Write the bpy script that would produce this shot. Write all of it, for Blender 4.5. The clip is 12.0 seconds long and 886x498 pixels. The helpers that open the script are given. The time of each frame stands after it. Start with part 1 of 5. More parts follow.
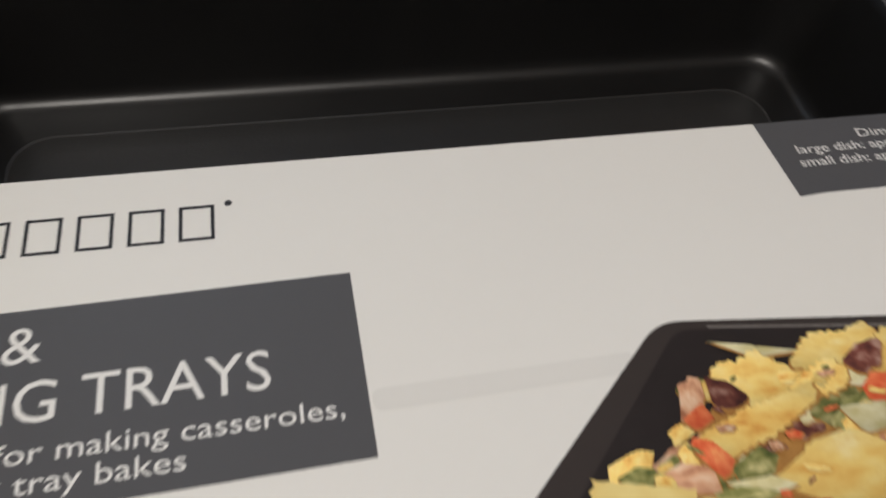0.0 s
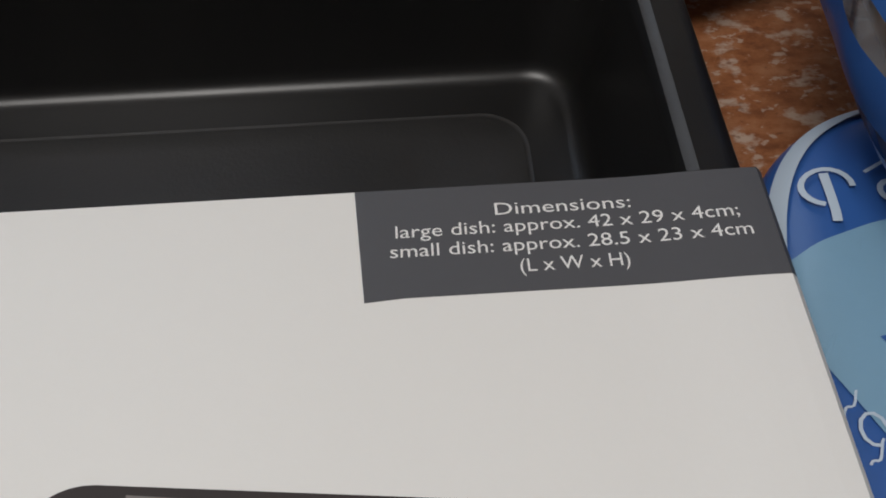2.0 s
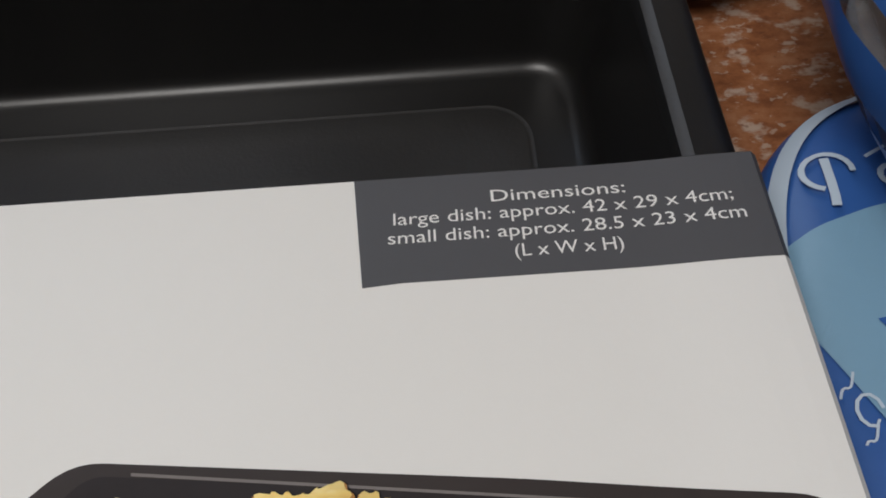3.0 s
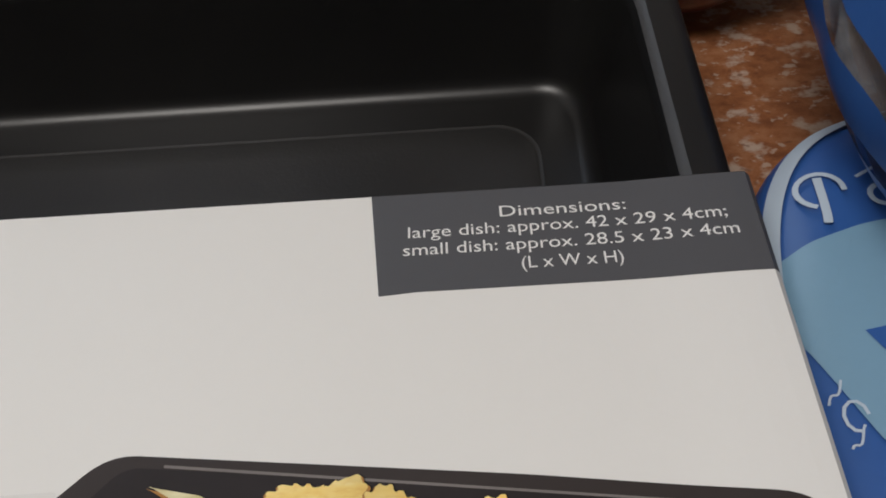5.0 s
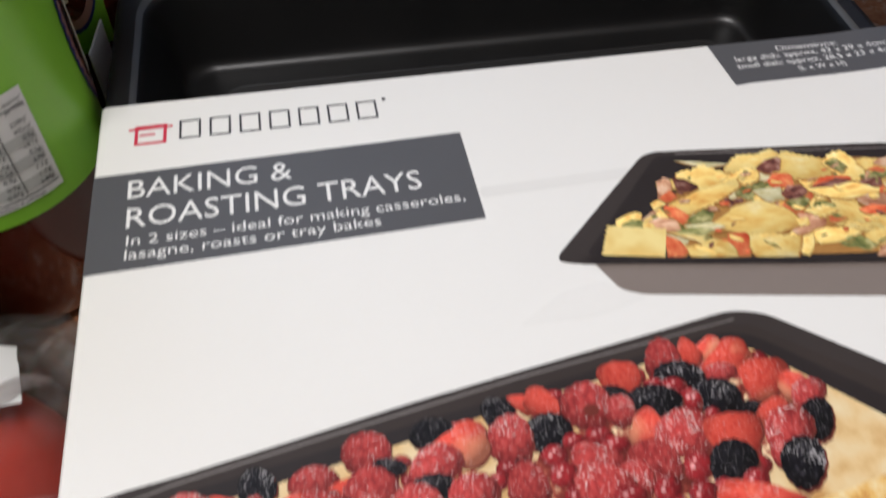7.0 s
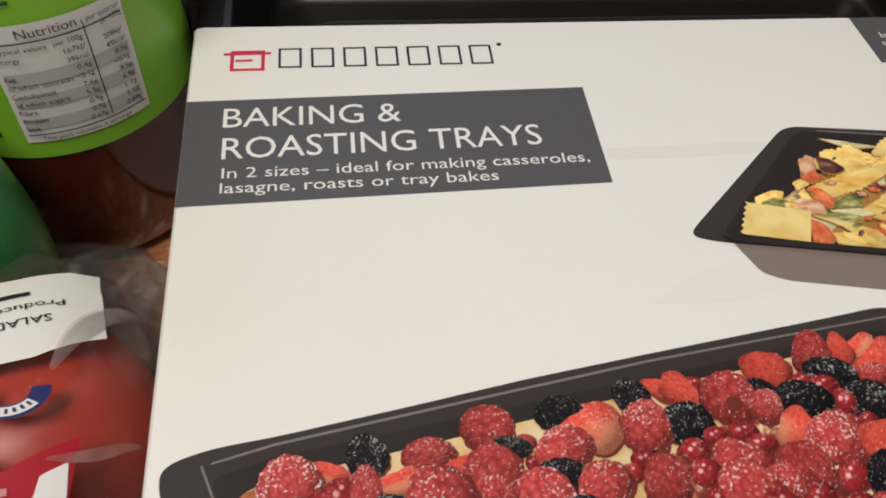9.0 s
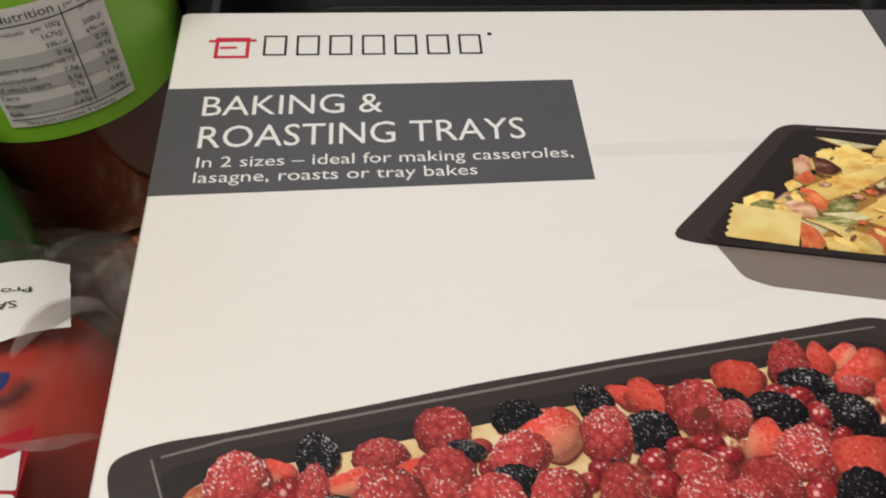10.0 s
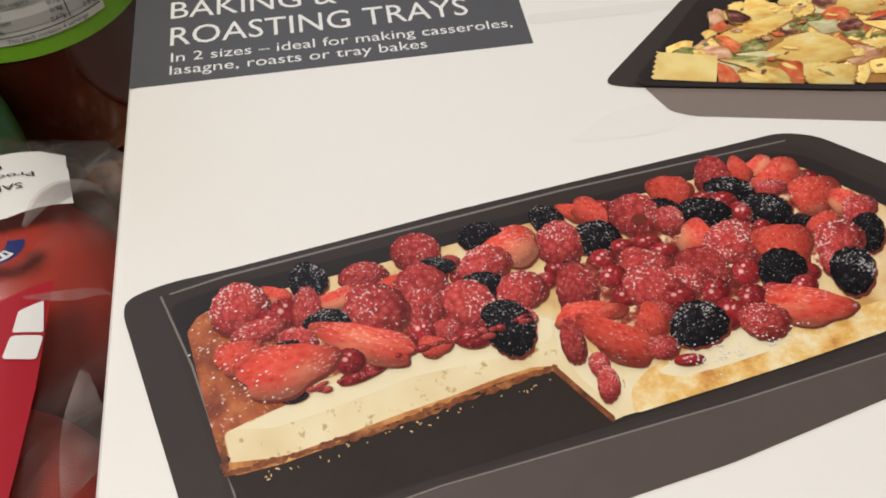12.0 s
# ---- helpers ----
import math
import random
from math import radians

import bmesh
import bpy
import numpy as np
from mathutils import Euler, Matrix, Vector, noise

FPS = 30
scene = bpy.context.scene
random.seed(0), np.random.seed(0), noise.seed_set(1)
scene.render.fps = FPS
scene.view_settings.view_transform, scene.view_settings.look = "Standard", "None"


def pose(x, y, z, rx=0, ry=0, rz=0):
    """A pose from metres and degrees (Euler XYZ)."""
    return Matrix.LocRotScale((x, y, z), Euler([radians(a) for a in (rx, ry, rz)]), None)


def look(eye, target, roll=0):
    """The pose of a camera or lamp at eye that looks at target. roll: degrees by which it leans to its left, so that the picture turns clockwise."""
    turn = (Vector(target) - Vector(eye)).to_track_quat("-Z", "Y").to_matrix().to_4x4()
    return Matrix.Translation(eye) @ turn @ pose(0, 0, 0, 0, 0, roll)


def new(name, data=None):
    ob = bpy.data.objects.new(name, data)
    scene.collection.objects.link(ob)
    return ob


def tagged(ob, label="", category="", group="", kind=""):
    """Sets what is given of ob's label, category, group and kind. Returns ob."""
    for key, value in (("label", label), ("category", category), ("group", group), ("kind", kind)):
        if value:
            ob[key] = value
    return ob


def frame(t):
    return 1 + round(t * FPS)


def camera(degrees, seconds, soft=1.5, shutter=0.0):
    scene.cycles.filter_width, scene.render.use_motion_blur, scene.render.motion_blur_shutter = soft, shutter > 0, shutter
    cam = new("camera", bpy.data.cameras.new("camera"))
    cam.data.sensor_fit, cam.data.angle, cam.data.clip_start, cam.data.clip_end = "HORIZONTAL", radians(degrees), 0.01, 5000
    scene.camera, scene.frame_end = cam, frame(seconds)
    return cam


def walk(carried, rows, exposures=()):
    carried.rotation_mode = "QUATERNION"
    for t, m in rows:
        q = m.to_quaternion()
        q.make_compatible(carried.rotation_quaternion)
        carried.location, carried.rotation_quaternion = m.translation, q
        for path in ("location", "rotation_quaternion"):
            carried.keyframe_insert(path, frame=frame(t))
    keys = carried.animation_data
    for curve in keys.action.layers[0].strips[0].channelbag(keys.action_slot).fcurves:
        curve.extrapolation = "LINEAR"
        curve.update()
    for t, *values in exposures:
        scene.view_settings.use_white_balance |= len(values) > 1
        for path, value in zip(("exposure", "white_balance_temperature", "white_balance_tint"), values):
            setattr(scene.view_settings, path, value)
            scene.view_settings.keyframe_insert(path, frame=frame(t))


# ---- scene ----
cam = camera(56.2, 12.0, soft=1.8, shutter=0.5)
PATH = [
    (0, (0.108, -0.126, 0.176), (0.447, 1.046, -1.409), 7.2),
    (0.5, (0.126, -0.09, 0.159), (0.442, 1.03, -1.467), 9.1),
    (1, (0.171, -0.074, 0.15), (0.374, 1.038, -1.5), 3.9),
    (1.5, (0.206, -0.087, 0.156), (0.331, 1.019, -1.506), 1.4),
    (2, (0.229, -0.092, 0.161), (0.269, 1.018, -1.502), -1.6),
    (2.5, (0.232, -0.093, 0.159), (0.209, 1.0, -1.516), -4.3),
    (3, (0.234, -0.096, 0.162), (0.21, 1.018, -1.499), -4.9),
    (5, (0.234, -0.102, 0.17), (0.186, 1.042, -1.47), -5.4),
    (5.5, (0.208, -0.122, 0.188), (0.198, 1.033, -1.445), -4.0),
    (6, (0.134, -0.146, 0.236), (0.231, 1.03, -1.379), -0.9),
    (6.2, (0.117, -0.151, 0.25), (0.233, 1.066, -1.333), -0.8),
    (6.5, (0.082, -0.177, 0.249), (0.268, 1.067, -1.306), 0.6),
    (7, (0.071, -0.231, 0.23), (0.331, 1.017, -1.311), 1.7),
    (7.5, (0.042, -0.248, 0.227), (0.339, 0.98, -1.323), 3.9),
    (7.7, (0.029, -0.247, 0.222), (0.331, 0.988, -1.322), 4.4),
    (9.3, (0.05, -0.211, 0.209), (0.252, 0.974, -1.39), 5.7),
    (9.5, (0.054, -0.21, 0.208), (0.226, 0.972, -1.396), 4.8),
    (10, (0.062, -0.212, 0.21), (0.193, 0.956, -1.409), 3.8),
    (10.5, (0.072, -0.227, 0.203), (0.195, 0.914, -1.436), 2.4),
    (11, (0.074, -0.243, 0.203), (0.208, 0.874, -1.45), 1.1),
    (11.5, (0.065, -0.252, 0.207), (0.225, 0.861, -1.447), 0.6),
    (12, (0.059, -0.254, 0.21), (0.26, 0.871, -1.431), 1.5),
]
EXPOSURES = [(0.0, -0.20, 6100, 11), (2.5, -0.18, 5860, 10.5), (5.0, -0.18, 5980, 11), (6.5, 0.36, 5740, 12.6), (7.5, 0.07, 5850, 11.8), (9.5, 0.04, 6240, 11), (12.0, 0.10, 6180, 11.5)]
walk(cam, [(t, look(eye, target, roll)) for t, eye, target, roll in PATH], EXPOSURES)

# ---- light ----
world = bpy.data.worlds.new("room_air")
scene.world = world
world.use_nodes = True
world.node_tree.nodes["Background"].inputs[0].default_value = (0.75, 0.85, 1.0, 1)
world.node_tree.nodes["Background"].inputs[1].default_value = 0.05


def area_lamp(name, eye, target, w, h, watts, colour):
    d = bpy.data.lights.new(name, "AREA")
    d.shape, d.size, d.size_y, d.energy, d.color = "RECTANGLE", w, h, watts, colour
    ob = new(name, d)
    ob.matrix_world = look(eye, target)
    return ob


area_lamp("window_daylight", (-0.35, 0.95, 0.85), (0.15, -0.1, 0.0), 1.0, 0.9, 6.5, (0.78, 0.89, 1.0))
area_lamp("ceiling_light", (-0.28, -0.55, 1.46), (-0.22, -0.5, 0.0), 0.5, 0.5, 20.5, (1.0, 0.91, 0.79))

# ---- materials ----
H = 0.043
ZW = -0.030  # top of the worktop; the sleeve holds a large dish over a small one


class Nodes:
    """A small builder for one node material."""

    def __init__(self, name):
        self.mat = bpy.data.materials.new(name)
        self.mat.use_nodes = True
        self.tree = self.mat.node_tree
        self.bsdf = self.tree.nodes["Principled BSDF"]

    def node(self, kind, **values):
        n = self.tree.nodes.new(kind)
        for key, value in values.items():
            if key == "operation":
                n.operation = value
            elif key == "feature":
                n.feature = value
            elif key == "blend_type":
                n.data_type, n.blend_type = "RGBA", value
            else:
                n.inputs[key.replace("_", " ")].default_value = value
        return n

    def link(self, a, b):
        self.tree.links.new(a, b)

    def coords(self, which="Object", scale=(1, 1, 1)):
        t = self.tree.nodes.new("ShaderNodeTexCoord")
        m = self.node("ShaderNodeMapping", Scale=scale)
        self.link(t.outputs[which], m.inputs["Vector"])
        return m.outputs["Vector"]

    def noise(self, vec, scale, detail=3.0, rough=0.5):
        n = self.node("ShaderNodeTexNoise", Scale=scale, Detail=detail, Roughness=rough)
        self.link(vec, n.inputs["Vector"])
        return n.outputs["Fac"]

    def ramp(self, fac, *stops):
        r = self.tree.nodes.new("ShaderNodeValToRGB")
        e = r.color_ramp.elements
        while len(e) < len(stops):
            e.new(0.5)
        for el, (p, c) in zip(e, stops):
            el.position = p
            el.color = (*c, 1) if len(c) == 3 else c
        self.link(fac, r.inputs["Fac"])
        return r.outputs["Color"]

    def mix(self, fac, a, b, blend="MIX"):
        m = self.node("ShaderNodeMix", blend_type=blend)
        for value, socket in ((fac, m.inputs[0]), (a, m.inputs[6]), (b, m.inputs[7])):
            if isinstance(value, bpy.types.NodeSocket):
                self.link(value, socket)
            elif isinstance(value, tuple):
                socket.default_value = (*value, 1)
            else:
                socket.default_value = value
        return m.outputs[2]

    def math(self, op, a, b=0.0, clamp=False):
        m = self.node("ShaderNodeMath", operation=op)
        m.use_clamp = clamp
        for value, socket in ((a, m.inputs[0]), (b, m.inputs[1])):
            if isinstance(value, bpy.types.NodeSocket):
                self.link(value, socket)
            else:
                socket.default_value = value
        return m.outputs[0]

    def bump(self, height, strength, distance=0.001):
        b = self.node("ShaderNodeBump", Strength=strength, Distance=distance)
        self.link(height, b.inputs["Height"])
        self.link(b.outputs["Normal"], self.bsdf.inputs["Normal"])

    def done(self, colour, rough=0.5, **more):
        if isinstance(colour, tuple):
            self.bsdf.inputs["Base Color"].default_value = (*colour, 1)
        else:
            self.link(colour, self.bsdf.inputs["Base Color"])
        if isinstance(rough, bpy.types.NodeSocket):
            self.link(rough, self.bsdf.inputs["Roughness"])
        else:
            self.bsdf.inputs["Roughness"].default_value = rough
        for key, value in more.items():
            self.bsdf.inputs[key.replace("_", " ")].default_value = value
        return self.mat


def plain(name, colour, rough=0.5, vary=0.12, scale=60.0, bump=0.0, bump_scale=400.0, **more):
    """A surface of one base colour with soft and fine variation."""
    n = Nodes(name)
    v = n.coords()
    soft = n.noise(v, scale, 4.0)
    fine = n.noise(v, scale * 12, 2.0)
    lo = tuple(c * (1 - vary) for c in colour)
    hi = tuple(min(1.0, c * (1 + vary)) for c in colour)
    c = n.mix(n.math("ADD", n.math("MULTIPLY", soft, 0.7), n.math("MULTIPLY", fine, 0.3)), lo, hi)
    if bump:
        n.bump(n.noise(v, bump_scale, 3.0), bump, 0.0006)
    return n.done(c, rough, **more)


M_CARD = plain("coated_white_card", (0.79, 0.775, 0.74), 0.42, 0.02, 25, 0.05, 900)
M_GREY_INK = plain("grey_print", (0.088, 0.088, 0.095), 0.42, 0.05, 40, 0.04, 900, Specular_IOR_Level=0.25)
M_WHITE_INK = plain("white_print", (0.78, 0.77, 0.75), 0.45, 0.02)
M_BLACK_INK = plain("black_print", (0.02, 0.02, 0.022), 0.45, 0.05, Specular_IOR_Level=0.25)
M_RED_INK = plain("red_print", (0.55, 0.03, 0.06), 0.45, 0.05, Specular_IOR_Level=0.25)
M_PAN = plain("printed_dark_pan", (0.040, 0.031, 0.028), 0.42, 0.25, 30, Specular_IOR_Level=0.25)
M_PAN_EDGE = plain("printed_pan_rim", (0.043, 0.035, 0.033), 0.42, 0.15, 30, Specular_IOR_Level=0.25)
M_PAN_SIDE = plain("printed_pan_side", (0.215, 0.178, 0.158), 0.42, 0.10, 25, Specular_IOR_Level=0.25)
M_PAN_LINE = plain("printed_pan_glint", (0.20, 0.18, 0.17), 0.42, 0.25, 60, Specular_IOR_Level=0.25)
M_PAN_INSIDE = plain("printed_pan_inside", (0.026, 0.021, 0.021), 0.42, 0.4, 30, Specular_IOR_Level=0.25)
M_PAN_FLOOR = plain("printed_pan_floor", (0.026, 0.019, 0.016), 0.42, 0.45, 40, Specular_IOR_Level=0.25)
M_PAN_SIDE_DARK = plain("printed_dark_pan_side", (0.088, 0.070, 0.064), 0.42, 0.22, 14, Specular_IOR_Level=0.25)
M_PALE_SHADE = plain("pale_grey_print", (0.735, 0.72, 0.688), 0.42, 0.03, 40, Specular_IOR_Level=0.25)
M_FAINT_SHADE = plain("faint_grey_print", (0.765, 0.75, 0.716), 0.42, 0.03, 40, Specular_IOR_Level=0.25)
M_ROOM = plain("white_wall_paint", (0.72, 0.70, 0.66), 0.85, 0.03, 4)
M_FLOOR = plain("grey_floor_vinyl", (0.25, 0.22, 0.19), 0.6, 0.15, 6)
M_CABINET = plain("cream_cabinet_front", (0.6, 0.55, 0.46), 0.5, 0.05, 6)


def printed(name, kind):
    """The printed picture of one berry or bite, in coordinates that run from -1 to 1 across it."""
    n = Nodes(name)
    v = n.coords()
    info = n.tree.nodes.new("ShaderNodeObjectInfo")
    shift = n.node("ShaderNodeVectorMath", operation="ADD")
    spread = n.node("ShaderNodeCombineXYZ")
    r40 = n.math("MULTIPLY", info.outputs["Random"], 40.0)
    for i in range(3):
        n.link(r40, spread.inputs[i])
    n.link(v, shift.inputs[0])
    n.link(spread.outputs[0], shift.inputs[1])
    vec = shift.outputs[0]
    sep = n.tree.nodes.new("ShaderNodeSeparateXYZ")
    n.link(v, sep.inputs[0])
    x, y = sep.outputs[0], sep.outputs[1]
    rr = n.math("ADD", n.math("MULTIPLY", x, x), n.math("MULTIPLY", y, y))
    up = n.math("SQRT", n.math("MAXIMUM", n.math("SUBTRACT", 1.04, rr), 0.0))
    lit = n.math("ADD", n.math("MULTIPLY", up, 0.72), n.math("SUBTRACT", n.math("MULTIPLY", y, 0.46), n.math("MULTIPLY", x, 0.20)), True)
    globe = n.node("ShaderNodeCombineXYZ")
    for i, c in enumerate((x, y, up)):
        n.link(c, globe.inputs[i])
    round_vec = n.node("ShaderNodeVectorMath", operation="ADD")
    n.link(globe.outputs[0], round_vec.inputs[0])
    n.link(spread.outputs[0], round_vec.inputs[1])
    soft = n.noise(vec, 1.6 if kind in ("pasta", "cream") else 1.5 if kind in ("tomato", "herb", "mushroom", "olive") else 2.2, 3.0)

    if kind in ("raspberry", "blackberry"):
        dark = kind == "blackberry"
        v2 = n.node("ShaderNodeTexVoronoi", Scale=4.6 if not dark else 3.8)
        n.link(round_vec.outputs[0], v2.inputs["Vector"])
        tone2 = n.node("ShaderNodeSeparateColor")
        n.link(v2.outputs["Color"], tone2.inputs[0])
        f = n.math("SUBTRACT", n.math("ADD", 0.66, n.math("MULTIPLY", tone2.outputs[0], 0.30)), n.math("MULTIPLY", v2.outputs["Distance"], 0.95), True)
        if dark:
            col = n.ramp(f, (0.0, (0.002, 0.002, 0.003)), (0.45, (0.008, 0.007, 0.010)), (0.72, (0.022, 0.020, 0.026)), (0.86, (0.11, 0.105, 0.12)))
        else:
            col = n.ramp(f, (0.0, (0.17, 0.016, 0.018)), (0.4, (0.40, 0.045, 0.042)), (0.85, (0.60, 0.13, 0.115)))
            col = n.mix(n.math("MULTIPLY", soft, 0.62), col, (0.44, 0.050, 0.046))
    elif kind == "strawberry":
        seed = n.node("ShaderNodeTexVoronoi", Scale=4.4)
        n.link(vec, seed.inputs["Vector"])
        col = n.ramp(seed.outputs["Distance"], (0.0, (0.52, 0.25, 0.08)), (0.07, (0.30, 0.020, 0.014)), (0.16, (0.50, 0.042, 0.028)), (0.45, (0.58, 0.066, 0.042)), (0.8, (0.62, 0.090, 0.060)))
        side = n.math("ADD", n.math("MULTIPLY", y, -0.50), n.math("MULTIPLY", n.math("SUBTRACT", n.noise(vec, 0.9, 1.0), 0.5), 1.6))
        side = n.math("ADD", side, n.math("MULTIPLY", n.math("SUBTRACT", info.outputs["Random"], 0.80), 1.1))
        flesh = n.ramp(side, (0.0, (0.0,) * 3), (0.55, (1.0,) * 3))
        col = n.mix(n.math("MULTIPLY", flesh, 0.55), col, (0.76, 0.36, 0.20))
    elif kind == "currant":
        col = n.ramp(soft, (0.3, (0.17, 0.008, 0.012)), (0.7, (0.36, 0.024, 0.028)))
        for ox, oy, size in ((0.25, -0.25, 0.05), (-0.2, -0.42, 0.025)):
            dx, dy = n.math("ADD", x, ox), n.math("ADD", y, oy)
            spot = n.math("ADD", n.math("MULTIPLY", dx, dx), n.math("MULTIPLY", dy, dy))
            col = n.mix(n.ramp(spot, (0.008, (0.75,) * 3), (size, (0.0,) * 3)), col, (0.78, 0.42, 0.40))
    elif kind == "pasta":
        col = n.ramp(soft, (0.27, (0.66, 0.30, 0.06)), (0.36, (0.80, 0.50, 0.13)), (0.50, (0.87, 0.64, 0.20)), (0.64, (0.89, 0.70, 0.27)), (0.78, (0.90, 0.78, 0.42)))
        ridge = n.noise(vec, 7.0, 3.0, 0.6)
        col = n.mix(n.ramp(ridge, (0.48, (0.0,) * 3), (0.66, (0.25,) * 3)), col, (0.72, 0.42, 0.11))
    elif kind == "tomato":
        col = n.ramp(soft, (0.3, (0.56, 0.07, 0.025)), (0.6, (0.74, 0.20, 0.08)), (0.8, (0.82, 0.44, 0.16)))
    elif kind == "olive":
        col = n.ramp(soft, (0.3, (0.05, 0.018, 0.018)), (0.5, (0.17, 0.055, 0.04)), (0.72, (0.46, 0.28, 0.22)))
    elif kind == "herb":
        col = n.ramp(soft, (0.3, (0.07, 0.09, 0.025)), (0.5, (0.22, 0.22, 0.07)), (0.7, (0.58, 0.52, 0.24)))
    elif kind == "mushroom":
        col = n.ramp(soft, (0.25, (0.30, 0.10, 0.05)), (0.5, (0.62, 0.34, 0.20)), (0.75, (0.80, 0.64, 0.46)))
    elif kind == "cream":
        col = n.ramp(soft, (0.3, (0.55, 0.48, 0.22)), (0.7, (0.75, 0.70, 0.45)))
    elif kind == "crumb":
        col = n.ramp(soft, (0.3, (0.55, 0.30, 0.10)), (0.7, (0.80, 0.62, 0.35)))
    low, gain = (0.80, 0.30) if kind in ("pasta", "cream", "tomato", "herb", "mushroom", "crumb", "olive") else (0.34, 0.90)
    shade = n.math("ADD", low, n.math("MULTIPLY", lit, gain))
    grey = n.node("ShaderNodeCombineColor")
    for i in range(3):
        n.link(shade, grey.inputs[i])
    col = n.mix(1.0, col, grey.outputs[0], "MULTIPLY")
    tone = n.math("ADD", 0.8, n.math("MULTIPLY", info.outputs["Random"], 0.4))
    grey2 = n.node("ShaderNodeCombineColor")
    for i in range(3):
        n.link(tone, grey2.inputs[i])
    col = n.mix(1.0, col, grey2.outputs[0], "MULTIPLY")
    if kind in ("raspberry", "blackberry", "strawberry", "currant"):
        glint = n.noise(vec, 5.5 if kind == "currant" else 10.5, 1.5, 0.6)
        area = n.ramp(n.math("ADD", n.noise(vec, 1.5, 1.0), n.math("MULTIPLY", y, 0.20)), (0.46, (0.0,) * 3), (0.64, (1.0,) * 3))
        amount = n.math("MULTIPLY", area, n.math("ADD", 0.025, n.math("MULTIPLY", info.outputs["Random"], 0.10)))
        sugar = n.ramp(n.math("ADD", glint, amount), (0.66, (0.0,) * 3), (0.72, (1.0,) * 3))
        strength = {"strawberry": 0.3, "currant": 0.25, "raspberry": 0.72, "blackberry": 0.6}[kind]
        col = n.mix(n.math("MULTIPLY", sugar, strength), col, (0.82, 0.70, 0.66) if kind != "blackberry" else (0.60, 0.57, 0.57))
    return n.done(col, 0.42, Specular_IOR_Level=0.25)


PRINTS = {k: printed("printed_" + k, k) for k in ("raspberry", "blackberry", "strawberry", "currant", "pasta", "tomato", "olive", "herb", "mushroom", "cream", "crumb")}

n = Nodes("printed_cake_crust")
v = n.coords("Object", (1, 1, 1))
M_CRUST = n.done(n.ramp(n.noise(v, 90.0, 5.0), (0.3, (0.54, 0.29, 0.09)), (0.48, (0.73, 0.52, 0.25)), (0.68, (0.80, 0.67, 0.42))), 0.42)
n = Nodes("printed_sponge")
v = n.coords("Object", (1, 1, 1))
pores = n.ramp(n.noise(v, 330.0, 3.0, 0.6), (0.33, (0.0,) * 3), (0.40, (1.0,) * 3))
M_SPONGE = n.done(n.mix(pores, (0.52, 0.36, 0.14), n.ramp(n.noise(v, 60.0, 3.0), (0.3, (0.72, 0.58, 0.33)), (0.5, (0.78, 0.67, 0.42)), (0.7, (0.82, 0.74, 0.53)))), 0.42)
n = Nodes("printed_baked_edge")
v = n.coords("Object", (1, 1, 1))
M_BAKED = n.done(n.ramp(n.noise(v, 260.0, 4.0, 0.7), (0.3, (0.05, 0.014, 0.007)), (0.52, (0.20, 0.055, 0.015)), (0.78, (0.48, 0.21, 0.06))), 0.42)

M_CREAM_TOP = plain("printed_cream_layer", (0.80, 0.71, 0.48), 0.42, 0.08, 160)
n = Nodes("printed_jam_glaze")
v = n.coords("Object", (1, 1, 1))
glaze = n.ramp(n.noise(v, 170.0, 4.0, 0.6), (0.3, (0.16, 0.03, 0.012)), (0.55, (0.40, 0.10, 0.03)), (0.8, (0.58, 0.24, 0.07)))
fleck = n.ramp(n.noise(v, 1100.0, 2.0, 0.6), (0.64, (0.0,) * 3), (0.70, (0.8,) * 3))
M_GLAZE = n.done(n.mix(fleck, glaze, (0.80, 0.66, 0.58)), 0.42)
n = Nodes("printed_pasta_square")
v = n.coords()
M_PASTA_SQUARE = n.done(n.ramp(n.noise(v, 110.0, 2.0), (0.3, (0.72, 0.48, 0.13)), (0.6, (0.84, 0.68, 0.27))), 0.42)
n = Nodes("printed_golden_edge")
v = n.coords()
M_GOLD = n.done(n.ramp(n.noise(v, 150.0, 5.0, 0.65), (0.3, (0.52, 0.22, 0.05)), (0.46, (0.76, 0.47, 0.14)), (0.62, (0.83, 0.68, 0.38)), (0.75, (0.86, 0.80, 0.62))), 0.42)
n = Nodes("printed_brown_crust")
v = n.coords()
M_BROWN_CRUST = n.done(n.ramp(n.noise(v, 190.0, 5.0, 0.65), (0.3, (0.26, 0.075, 0.018)), (0.5, (0.50, 0.20, 0.05)), (0.7, (0.72, 0.42, 0.14))), 0.42)
n = Nodes("printed_jam")
v = n.coords()
M_JAM = n.done(n.ramp(n.noise(v, 260.0, 4.0, 0.6), (0.38, (0.12, 0.018, 0.014)), (0.5, (0.34, 0.07, 0.045)), (0.60, (0.80, 0.60, 0.36))), 0.42, Specular_IOR_Level=0.25)
M_DEEP = plain("printed_deep_shade", (0.14, 0.028, 0.020), 0.42, 0.4, 200, Specular_IOR_Level=0.25)
M_DEEP_PASTA = plain("printed_brown_shade", (0.40, 0.20, 0.055), 0.42, 0.5, 200, Specular_IOR_Level=0.25)

